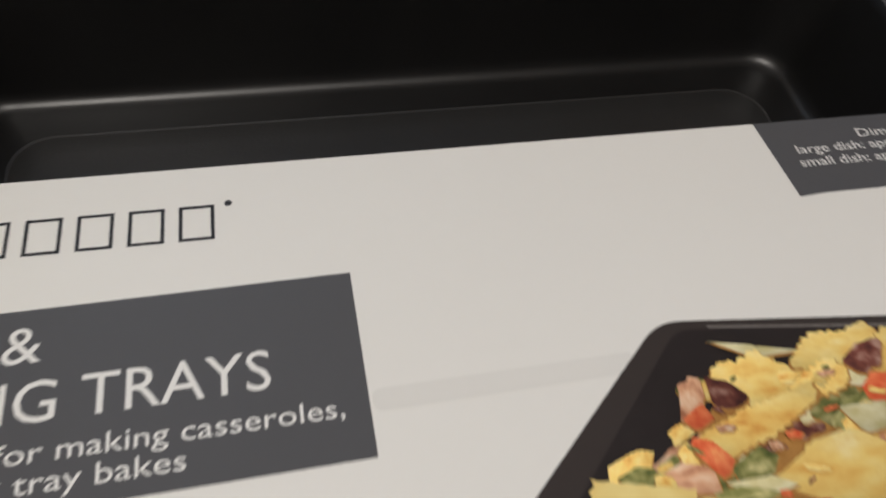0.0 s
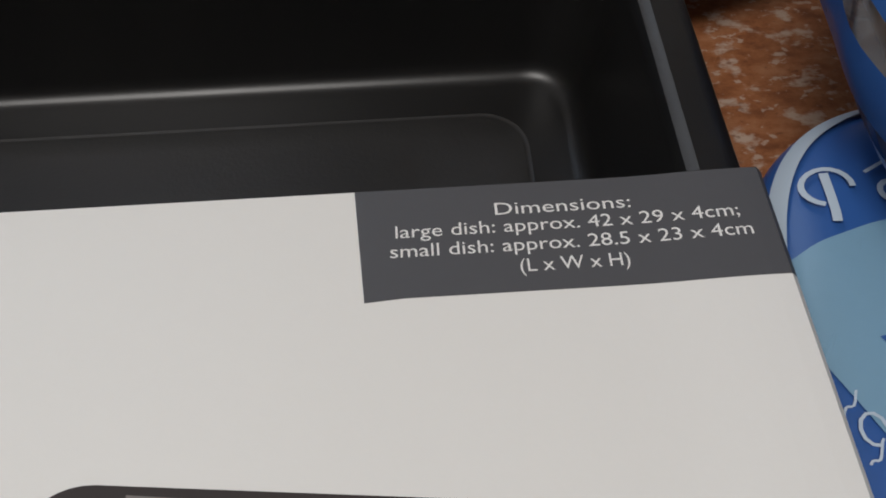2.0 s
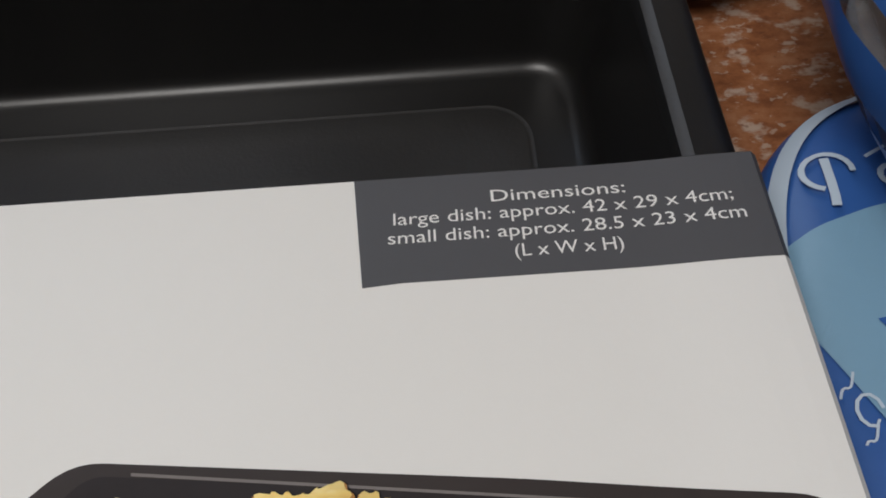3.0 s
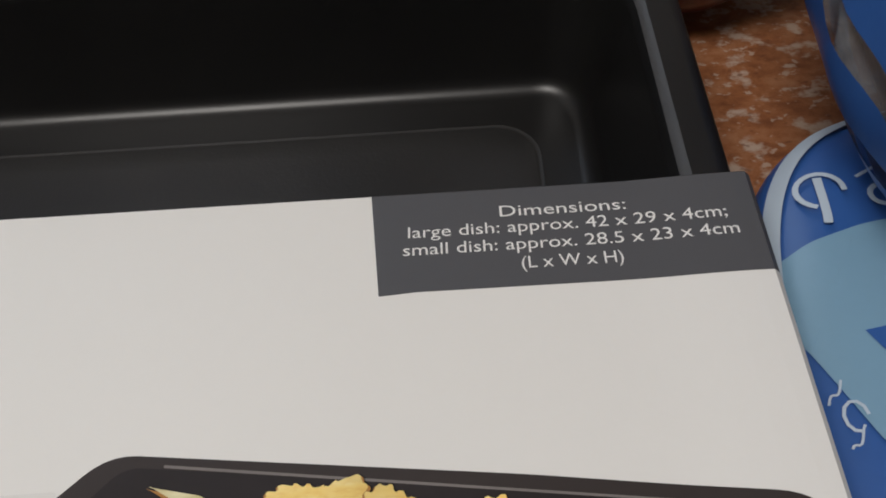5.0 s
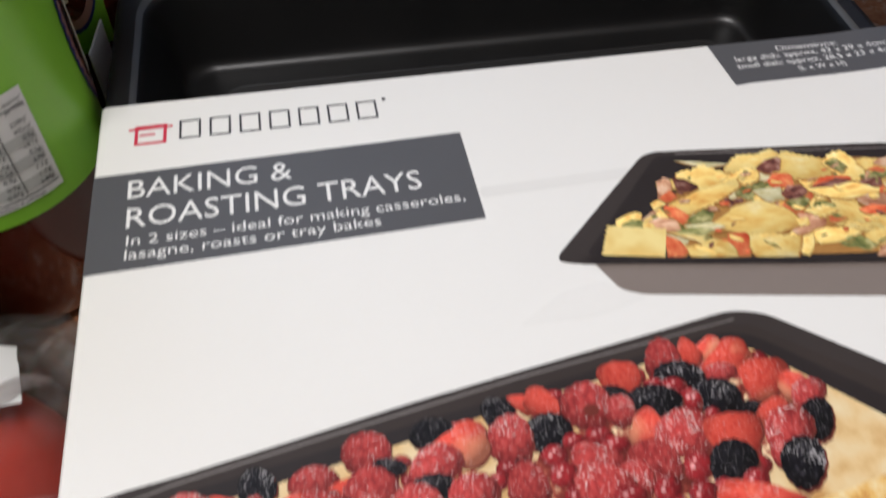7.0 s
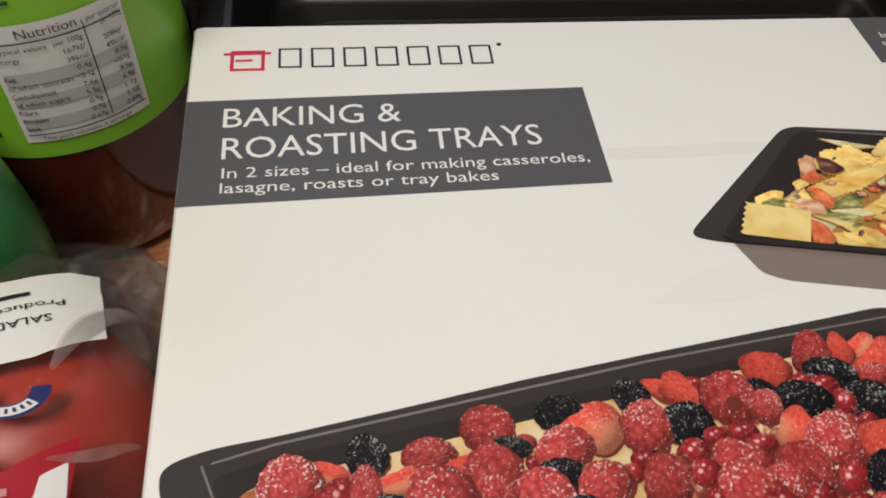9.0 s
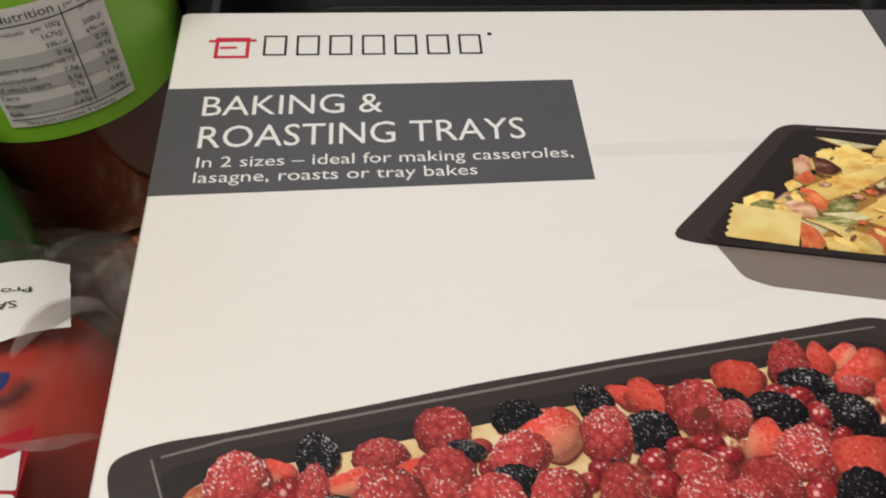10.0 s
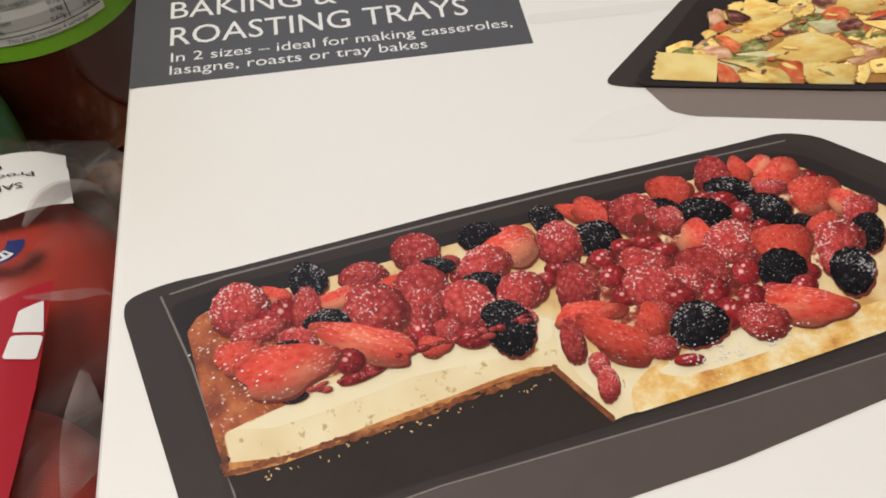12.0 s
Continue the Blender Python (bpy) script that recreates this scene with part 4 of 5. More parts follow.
art("raspberry", 109.0, -176.4, 2.3, 3.3, -10)
art("strawberry", 40.4, -167.3, 11.3, 6.2, 10)
art("raspberry", 109.7, -181.1, 2.5, 4.1, -19)
for i in range(26):
    t = rng.random()
    x = 44 + 55 * t
    art(rng.choice(("currant", "raspberry", "currant")), x, -172.0 + 0.19 * (x - 44) + rng.gauss(0, 0.5) - (1.2 if x < 64 else 0), rng.uniform(0.7, 2.2), rng.uniform(0.4, 0.9), rng.uniform(0, 25))
for i in range(60):
    t = rng.random()
    x, y = 126 + 30 * t + rng.gauss(0, 2.0), -179.5 + 5.0 * t + rng.gauss(0, 1.6)
    ink("printed_sugar", ((x - 0.3, y), (x, y + rng.uniform(0.1, 0.4)), (x + rng.uniform(0.2, 0.5), y), (x, y - 0.2)), M_WHITE_INK)
for i in range(36):
    t = rng.random()
    x, y = 20.5 + 17 * t + rng.gauss(0, 2.5), -157 - 17 * t + rng.gauss(0, 4.0)
    ink("printed_sugar", ((x - 0.3, y - 0.1), (x, y + rng.uniform(0.1, 0.35)), (x + rng.uniform(0.2, 0.6), y + 0.1), (x, y - 0.2)), M_WHITE_INK)


def bite(kind, corners, crinkled=False):
    """One printed piece of the pasta dish with its own corners, in millimetres on the sleeve."""
    k = len(corners)
    cx, cy = sum(p[0] for p in corners) / k, sum(p[1] for p in corners) / k
    hx = max(abs(p[0] - cx) for p in corners)
    hy = max(abs(p[1] - cy) for p in corners)
    pts = [Vector(p) for p in soften(corners, min(hx, hy) * 0.3, 4)]
    for p in pts:
        p += (p - Vector((cx, cy))) * 0.06 + Vector((noise.noise(Vector((p.x * 0.9, p.y * 0.9, 2))), noise.noise(Vector((p.x * 0.9, p.y * 0.9, 8))))) * 0.7
    if crinkled:
        dense = []
        for a, b in zip(pts, pts[1:] + pts[:1]):
            steps = max(1, int((b - a).length / 0.45))
            dense += [a.lerp(b, i / steps) for i in range(steps)]
        for i, p in enumerate(dense):
            out = (p - Vector((cx, cy))).normalized()
            p += out * (0.32 if i % 4 < 2 else -0.20)
        pts = dense
    for name, grow, dy, material in (("printed_shade", 1.05, -0.45, M_DEEP_PASTA), ("printed_" + kind, 1.0, 0.0, PRINTS[kind])):
        LIFT[0] += 0.0000015
        bm = bmesh.new()
        bm.faces.new([bm.verts.new(((p.x - cx) / hx, (p.y - cy) / hy, 0)) for p in pts])
        ob = part(name, bm, material, sleeve)
        ob.location = (cx / 1000, (cy + dy) / 1000, on_sleeve(LIFT[0])(cx / 1000, 0)[2])
        ob.scale = (hx * grow / 1000, hy * grow / 1000, 1)


# the pasta dish
rng = random.Random(21)
LIFT[0] = 0.0007
for i in range(46):
    x = rng.uniform(200, 277)
    y = rng.uniform(-87.0 - 0.165 * (x - 153), -72 - 0.08 * (x - 200))
    art(rng.choice(("pasta", "pasta", "tomato", "herb", "mushroom", "pasta")), x, y, rng.uniform(3.5, 8), rng.uniform(2.5, 4.5), rng.uniform(-50, 50))
bite("pasta", ((260.1, -70.5), (266.4, -70.4), (266.6, -72.3), (264.5, -75.6), (257.4, -75.7)), True)
bite("tomato", ((264.8, -72.7), (267.4, -68.4), (269.3, -68.5), (270.3, -71.6), (268.4, -73.4)))
bite("mushroom", ((268.2, -73.9), (271.5, -70.7), (274.1, -73.3), (273.5, -76.6), (268.5, -76.3)))
bite("cream", ((182.7, -56.3), (191.4, -58.5), (200.1, -61.0), (190.3, -60.7)))
bite("pasta", ((180.1, -63.3), (184.2, -60.7), (186.8, -61.6), (190.6, -59.3), (194.3, -63.2), (198.7, -64.6), (191.9, -70.1), (185.7, -70.4), (183.7, -66.0)), True)
bite("mushroom", ((173.5, -64.7), (176.2, -63.1), (177.9, -63.9), (177.2, -68.0), (174.1, -72.2), (171.4, -71.3)))
bite("tomato", ((171.8, -71.3), (176.5, -68.7), (178.1, -72.1), (173.9, -73.5)))
bite("olive", ((179.2, -63.5), (183.1, -65.1), (185.7, -69.0), (181.4, -70.9), (178.5, -68.7)))
bite("pasta", ((196.8, -63.1), (203.1, -57.3), (210.2, -57.9), (215.0, -56.1), (216.8, -59.5), (213.7, -62.5), (206.9, -64.3), (201.6, -65.2)), True)
bite("pasta", ((216.1, -60.6), (219.4, -58.0), (222.8, -60.0), (229.1, -63.1), (233.5, -63.5), (230.3, -70.1), (221.8, -71.0), (214.6, -69.4), (212.9, -65.9)), True)
bite("olive", ((206.9, -64.0), (211.5, -60.9), (216.5, -60.6), (213.8, -66.0), (210.1, -67.0)))
bite("pasta", ((230.0, -64.6), (234.1, -61.4), (238.3, -60.8), (239.8, -64.0), (241.8, -69.7), (238.5, -74.1), (235.0, -73.2), (231.7, -69.6)), True)
bite("herb", ((230.3, -64.9), (234.7, -63.9), (236.9, -68.0), (233.4, -70.4), (231.7, -67.5)))
bite("pasta", ((240.4, -66.2), (244.0, -65.1), (253.2, -68.3), (251.3, -75.2), (247.4, -77.5), (243.0, -71.9)), True)
bite("tomato", ((242.0, -70.4), (245.2, -69.2), (248.7, -71.0), (246.7, -72.9)))
bite("mushroom", ((245.8, -67.6), (258.5, -64.5), (259.7, -67.2), (259.0, -73.2), (254.4, -75.5), (251.9, -72.0)))
bite("herb", ((252.9, -72.7), (257.1, -71.7), (256.6, -76.1), (252.5, -77.0)))
bite("herb", ((238.8, -72.4), (244.4, -71.6), (248.0, -73.0), (245.9, -74.6), (239.6, -74.6)))
bite("olive", ((237.2, -74.4), (244.8, -74.0), (243.8, -77.6), (238.5, -77.9)))
bite("tomato", ((207.9, -70.1), (211.4, -67.1), (217.1, -68.3), (215.9, -72.9), (211.2, -73.3), (208.7, -72.3)))
bite("tomato", ((222.1, -73.7), (226.9, -70.9), (234.8, -71.8), (235.7, -73.8), (228.6, -73.7), (222.9, -76.1)))
bite("olive", ((220.2, -74.8), (230.3, -72.3), (234.6, -73.7), (231.9, -75.3), (224.1, -76.2)))
bite("cream", ((201.9, -72.8), (211.3, -72.8), (210.7, -77.9), (204.5, -78.1)))
bite("pasta", ((194.2, -67.3), (204.6, -62.8), (207.1, -66.1), (204.7, -69.5), (196.7, -70.6)), True)
bite("pasta", ((173.8, -74.8), (183.3, -71.2), (192.4, -69.1), (197.9, -67.0), (198.7, -70.7), (186.8, -76.4), (177.5, -79.4), (172.6, -78.3)), True)
bite("pasta", ((219.5, -75.1), (228.0, -75.9), (234.6, -74.5), (240.0, -77.3), (244.0, -79.9), (236.4, -80.6), (231.3, -81.1), (224.4, -79.5)))
bite("cream", ((244.3, -77.3), (246.7, -75.9), (248.0, -78.2), (245.1, -80.3)))
bite("pasta", ((250.0, -77.1), (257.8, -76.4), (261.1, -80.6), (257.9, -85.4), (251.5, -83.0)))
bite("mushroom", ((232.5, -82.2), (237.7, -80.3), (242.8, -81.6), (240.2, -85.7), (234.9, -85.3)))
bite("tomato", ((231.3, -86.1), (236.3, -84.5), (240.8, -85.8), (238.5, -88.9), (232.8, -88.1)))
bite("olive", ((210.3, -75.9), (213.7, -73.1), (218.3, -73.5), (218.9, -76.4), (215.5, -78.8), (211.5, -78.7)))
bite("herb", ((210.3, -79.5), (217.4, -78.2), (218.2, -81.0), (212.4, -83.4)))
bite("pasta", ((214.3, -83.2), (221.3, -82.0), (224.7, -85.0), (218.7, -87.0)), True)
bite("mushroom", ((243.0, -82.9), (247.7, -80.1), (249.7, -84.7), (250.5, -89.0), (243.2, -89.2)))
bite("pasta", ((183.9, -84.6), (193.5, -78.9), (202.3, -77.4), (208.9, -82.0), (211.4, -88.3), (202.3, -90.4), (193.7, -90.0)))
bite("tomato", ((171.6, -75.3), (175.4, -75.5), (178.4, -80.1), (175.3, -82.5), (172.2, -78.2)))
bite("herb", ((177.1, -81.5), (183.0, -78.1), (186.5, -79.8), (183.8, -83.4), (178.4, -83.7)))
bite("mushroom", ((160.9, -82.1), (169.9, -79.0), (173.4, -80.7), (173.6, -85.3), (167.6, -84.3)))
bite("herb", ((156.8, -79.6), (160.5, -78.5), (164.3, -79.5), (161.8, -83.0), (158.1, -82.0)))
bite("cream", ((175.6, -83.5), (183.4, -83.3), (188.0, -85.9), (181.6, -87.1)))
bite("herb", ((172.5, -85.2), (178.1, -84.4), (184.3, -86.2), (180.0, -88.4), (174.6, -87.7)))
bite("pasta", ((192.7, -90.3), (201.0, -90.9), (208.5, -93.2), (203.9, -100.4), (192.2, -98.4)), True)
bite("tomato", ((187.2, -88.6), (193.2, -89.4), (190.6, -97.4), (185.0, -96.7)))
bite("pasta", ((169.4, -85.3), (179.2, -88.1), (186.4, -91.7), (186.9, -97.2), (181.8, -96.2), (176.6, -89.4)))
bite("pasta", ((172.9, -91.6), (181.2, -91.8), (186.8, -97.4), (173.7, -95.6)))
bite("tomato", ((168.3, -86.1), (172.1, -88.8), (173.0, -93.1), (170.1, -95.1), (166.5, -94.2)))
bite("herb", ((196.6, -92.9), (199.1, -94.4), (200.9, -96.4), (198.3, -95.1)))


for i in range(70):
    x, y = pasta_spot(rng.random())
    kind, big = rng.choice((("herb", 1.8), ("herb", 1.3), ("tomato", 1.9), ("olive", 1.4), ("pasta", 2.6), ("pasta", 3.4), ("pasta", 2.0), ("mushroom", 2.2)))
    art(kind, x, y, big * rng.uniform(0.5, 1.0), big * rng.uniform(0.2, 0.55), rng.uniform(-50, 50))
hollow = [(129.6 + 2.0 * math.cos(i * 0.35), -138.4 + 1.7 * math.sin(i * 0.35)) for i in range(18)]
ink("printed_hollow", hollow, M_DEEP)
teeth = 11
left = [(147.0 + 5.0 * i / teeth + (0.0 if i % 2 else 0.9), -90.6 + 11.0 * i / teeth) for i in range(teeth + 1)]
top = [(152.2 + 17.4 * i / 12, -79.5 - 4.3 * i / 12 - (0.25 if i % 2 else 0.0)) for i in range(13)]
ink("printed_pasta", left + top + [(165.5, -94.2)], M_PASTA_SQUARE, "yellow printed pasta square")
ink("printed_pan_lip", ((142.0, -90.4), (147.0, -91.2), (203.0, -100.4), (276.0, -111.8), (276.0, -113.4), (202.0, -102.4), (144.6, -92.8)), M_PAN_INSIDE, cut=0.006)

# ---- things behind the tray ----
tissue = thing("toilet_tissue_pack", 0.110, 0.163, ZW, "light blue plastic wrapped toilet tissue pack behind the tray", "tissue pack")
TH = (0.106, 0.066, 0.097)
bm = pillow(*TH, 7.0, 0.045, 28, 192, 96)
for q in bm.verts:
    # the corner beside the jars is pulled up, with a hollow under it
    rise = -TH[2] + 0.070 * max(0.0, min(1.0, (0.086 - (q.co.x + 0.110)) / 0.032))
    if q.co.z < rise and q.co.y < -0.035:
        q.co.z = rise + (q.co.z - rise) * 0.04
part("wrap", bm, M_TISSUE, tissue, smooth=True, m=pose(0, 0, TH[2]))


def on_tissue(u, v):
    """u, v: world x and height on the front of the pack."""
    v -= ZW
    a, b = abs(u - 0.110) / TH[0], abs(v - TH[2]) / TH[2]
    y = -TH[1] * max(0.0, 1 - a ** 7 - b ** 7) ** (1 / 7)
    p = Vector((u - 0.110, y, v - TH[2]))
    w = noise.noise(p * 28) + 0.5 * noise.noise(p * 64.4 + Vector((3, 1, 7))) - 0.8 * abs(noise.noise(Vector((p.x * 47.6, p.y * 16.8, p.z * 28))))
    return (u - 0.110, y * (1.004 + 0.045 * w) - 0.0011, v)


lettering("TOILET TISSUE", on_tissue, 0.054, 0.1035, 0.0745, 0.0062, M_NAVY, tissue, rise=-0.0145, bold=0.02)
lettering("2", on_tissue, 0.1495, 0.1575, 0.0400, 0.0105, M_NAVY, tissue, bold=0.025)
lettering("9", on_tissue, 0.1680, 0.1800, 0.0405, 0.0160, M_NAVY, tissue, bold=0.03)
part("seam", patch(lambda u, v: on_tissue(u, 0.0400 + 0.007 * max(0.0, 1 - (u - 0.0175) / 0.012) ** 2 + 0.0015 * math.sin(u * 160) + v * (0.3 + 0.7 * math.sin(math.pi * (u - 0.0175) / 0.036) ** 2)), 0.0180, 0.053, -0.0020, 0.0012, 24, 2), M_TISSUE_SEAM, tissue, "pale open seam")
part("divider_line", patch(on_tissue, 0.1630, 0.1634, 0.034, 0.056, 1, 8), M_NAVY, tissue)
part("small_print", patch(on_tissue, 0.1500, 0.1560, 0.0335, 0.0352, 2, 2), M_NAVY, tissue)

sweets = thing("snack_bag", 0.285, 0.158, ZW, "glossy maroon foil snack bag with a yellow sun print", "snack bag")
SH = (0.082, 0.054, 0.050)
part("foil", pillow(*SH, 2.8, 0.045, 34, 96, 48), M_MAROON, sweets, smooth=True, m=pose(0, 0, SH[2] + 0.001))


def on_sweets(u, v):
    v -= ZW
    a, b = abs(u) / SH[0], abs(v - SH[2]) / SH[2]
    p = Vector((u, -SH[1] * max(0.02, 1 - a ** 2.8 - b ** 2.8) ** (1 / 2.8), v - SH[2]))
    w = noise.noise(p * 34) + 0.5 * noise.noise(p * 78.2 + Vector((3, 1, 7))) - 0.8 * abs(noise.noise(Vector((p.x * 57.8, p.y * 20.4, p.z * 34))))
    return p * (1.006 + 0.045 * w) + Vector((0, 0, SH[2] + 0.001))


part("sun_print", outline(on_sweets, [(-0.060 + (0.012 if i % 2 else 0.0085) * math.cos(i * math.pi / 14), 0.042 + (0.016 if i % 2 else 0.0115) * math.sin(i * math.pi / 14)) for i in range(28)], 0.004), M_SUN, sweets)
part("dark_oval", outline(lambda u, v: Vector(on_sweets(u, v)) - Vector((0, 0.0005, 0)), [(-0.060 + 0.0045 * math.cos(i * 0.4), 0.042 + 0.008 * math.sin(i * 0.4)) for i in range(16)], 0.004), M_MAROON, sweets)
part("rose_panel", outline(on_sweets, [(-0.036, 0.052), (-0.004, 0.052), (-0.006, 0.034), (-0.028, 0.030)], 0.004), M_ROSE, sweets)

# ---- things beside the tray, towards the bread ----
blue = thing("blue_food_bag", 0.372, -0.085, 0.0, "blue and pale blue plastic food bag lying on the worktop", "food bag")
BH = (0.0795, 0.1265, 0.028)


def blue_z(u, v, lift=0.0):
    a, b = abs(u - 0.372) / BH[0], abs(v + 0.085) / BH[1]
    r = max(0.0, 1 - (a ** 3.9 + b ** 3.9) ** (5 / 3.9))
    wave = 0.0006 * noise.noise(Vector((u * 60, v * 40, 3)))
    return ZW + BH[2] + (BH[2] * r ** 0.2 if r > 0 else 0) + wave * (r > 0.1) + lift


def on_blue(lift):
    return lambda u, v: (u - 0.372, v + 0.085, blue_z(u, v, lift) - ZW)


part("wrap", pillow(*BH, 5.0, 0.0, 1, 160, 80, 3.9), M_BLUE, blue, smooth=True, m=pose(0, 0, BH[2]))
blue.location.z = ZW
part("pale_panel", outline(on_blue(0.0010), soften([(0.2978, -0.0075), (0.3070, -0.0035), (0.3184, -0.0006), (0.345, 0.003), (0.438, 0.012), (0.438, -0.150), (0.345, -0.120), (0.316, -0.066), (0.3066, -0.0464), (0.3009, -0.0302), (0.2978, -0.022)], 0.002), 0.008), M_SKY, blue, "pale blue panel", True)
bm = bmesh.new()
rows = []
for i in range(49):
    a = radians(84 + 92 * i / 48)
    c, d = math.copysign(abs(math.cos(a)) ** (2 / 3.9), math.cos(a)), abs(math.sin(a)) ** (2 / 3.9)
    rows.append([bm.verts.new(on_blue(0.0015)(0.372 + BH[0] * f * c, -0.085 + BH[1] * g * d)) for f, g in ((0.976, 0.985), (0.958, 0.974), (0.940, 0.962))])
for p, q in zip(rows, rows[1:]):
    for i in range(2):
        bm.faces.new((p[i], p[i + 1], q[i + 1], q[i]))
part("pale_border", bm, M_SILVER, blue, smooth=True)


def stroke(fn, points, width, material, parent, name):
    """A flat brush line through the points."""
    bm = bmesh.new()
    left, right = [], []
    for i, p in enumerate(points):
        a, b = points[max(0, i - 1)], points[min(len(points) - 1, i + 1)]
        d = Vector((b[0] - a[0], b[1] - a[1])).normalized()
        left.append(bm.verts.new(fn(p[0] - d.y * width, p[1] + d.x * width)))
        right.append(bm.verts.new(fn(p[0] + d.y * width, p[1] - d.x * width)))
    for i in range(len(points) - 1):
        bm.faces.new((left[i], left[i + 1], right[i + 1], right[i]))
    return part(name, bm, material, parent)


# the maker's script as plain swashes
swash = on_blue(0.0016)
stroke(swash, [(0.3136, 0.0139), (0.3132, 0.0105), (0.3128, 0.0068), (0.3123, 0.0030), (0.3118, 0.0004)], 0.0009, M_SILVER, blue, "swash")
stroke(swash, [(0.3131 + 0.0048 * math.cos(4.3 - i * 0.32), 0.0100 + 0.0052 * math.sin(4.3 - i * 0.32)) for i in range(15)], 0.0006, M_SILVER, blue, "swash")
stroke(swash, [(0.3250 + 0.0026 * math.cos(i * 0.5), 0.0066 + 0.0028 * math.sin(i * 0.5)) for i in range(14)], 0.0006, M_SILVER, blue, "swash")
stroke(swash, [(0.3213, 0.0125), (0.3258, 0.0148), (0.3328, 0.0160)], 0.0004, M_SILVER, blue, "swash")
part("print_bar", outline(on_blue(0.0014), [(0.3108, -0.0259), (0.3150, -0.0255), (0.326, -0.046), (0.320, -0.046)], 0.008), M_BLUE, blue)
stroke(swash, [(0.3040 + 0.002 * math.cos(i * 0.6), -0.0430 + 0.003 * math.sin(i * 0.6)) for i in range(9)], 0.0003, M_SILVER, blue, "swash")

rng = random.Random(3)
for i in range(9):
    u, v, r = 0.3000 + 0.010 * rng.random(), -0.040 - 0.0095 * i, rng.uniform(0.0004, 0.0010)
    stroke(on_blue(0.0014), [(u + 0.0004 * k - 0.002, v + r * math.sin(k * 0.9 + i) + 0.0005 * k) for k in range(9)], 0.00022, M_SILVER, blue, "small_mark")

bread = thing("bread_bag", 0.3680, 0.032, 0.0, "brown bread loaf in a clear and blue printed plastic bag", "bread bag")
BB = (0.058, 0.084, 0.046)
BM = pose(0, 0, 0.072, 3, 0, -8)
part("loaf", pillow(0.053, 0.077, 0.043, 2.6, 0.05, 26, 64, 32), M_BREAD, bread, "brown crusty loaf", True, BM)
part("bag_film", pillow(*BB, 2.5, 0.15, 44, 160, 80), M_BREAD_FILM, bread, "creased clear film", True, BM)


def on_bread(u, v):
    """u: round the bag in degrees, v: along it from -1 to 1."""
    c, s = math.cos(radians(u)), math.sin(radians(u))
    k = max(0.0, 1 - abs(v) ** 2.5) ** 0.4
    p = Vector((BB[0] * math.copysign(abs(c) ** 0.8, c) * k, BB[1] * v, BB[2] * math.copysign(abs(s) ** 0.8, s) * k)) * 1.045
    p *= 1 + 0.05 * noise.noise(p * 40)
    return BM @ p


for a0, wide in ((174, 8), (188, 13), (208, 6), (220, 11)):
    part("blue_print", patch(on_bread, a0, a0 + wide, -0.97, 0.94, 3, 36), M_BLUE, bread, "blue printed stripe", True)

# ---- things on the jar side ----
JR = 0.0425


def sauce_jar(x, y, turn, label):
    jar = thing("sauce_jar", x, y, ZW, label, "jar", "sauce jars")
    jar.rotation_euler = (0, 0, radians(turn))
    body = part("glass", lathe([(0.030, 0.0), (0.0375, 0.0012), (0.0410, 0.006), (JR - 0.0004, 0.014), (JR - 0.0004, 0.172), (0.041, 0.180), (0.036, 0.188), (0.0315, 0.193), (0.0315, 0.198)]), M_SAUCE, jar, "glass full of dark red sauce", True)
    lid = part("lid", lathe([(0.0330, 0.194), (0.0345, 0.195), (0.0345, 0.208), (0.0335, 0.210), (0.030, 0.2105)]), M_LID, jar, "dark green metal lid", True)
    return jar


def on_jar(r):
    return lambda u, v: (r * math.cos(radians(u)), r * math.sin(radians(u)), v - ZW)


def round_jar(r):
    """u in millimetres along the label, so that shapes follow its curve."""
    return lambda u, v: on_jar(r)(math.degrees(u / JR), v)


def oval(u, v, a, b):
    """A round shape on a label: middle in degrees and height, half its width in degrees, half its height."""
    k = JR * math.pi / 180
    return [(k * (u + a * math.cos(i * math.pi / 14)), v + b * math.sin(i * math.pi / 14)) for i in range(28)]


def jar_label(jar, right=130):
    tag = part("wrap_label", patch(on_jar(JR), -200, right, 0.0265, 0.140, 80, 6), M_GREEN_LABEL, jar, "lime green paper wrap label", True)
    tag_print = part("oval_badge", outline(round_jar(JR + 0.0004), oval(16, 0.068, 19, 0.032), 0.004), M_NAVY, jar, "navy oval badge")
    k = JR * math.pi / 180
    lace = [(k * (16 + (17.6 if i % 2 else 15.2) * math.cos(i * math.pi / 40)), 0.068 + (0.0300 if i % 2 else 0.0272) * math.sin(i * math.pi / 40)) for i in range(80)]
    part("lace_edge", outline(round_jar(JR + 0.00055), lace, 0.006), M_LACE, jar, "pinkish lace edge")
    part("badge_bar", outline(round_jar(JR + 0.0007), oval(16, 0.068, 14, 0.026), 0.004), M_SAUCE, jar)
    part("badge_bar", patch(on_jar(JR + 0.0010), 9, 16, 0.050, 0.084, 4, 6), M_CREAM, jar)
    return tag


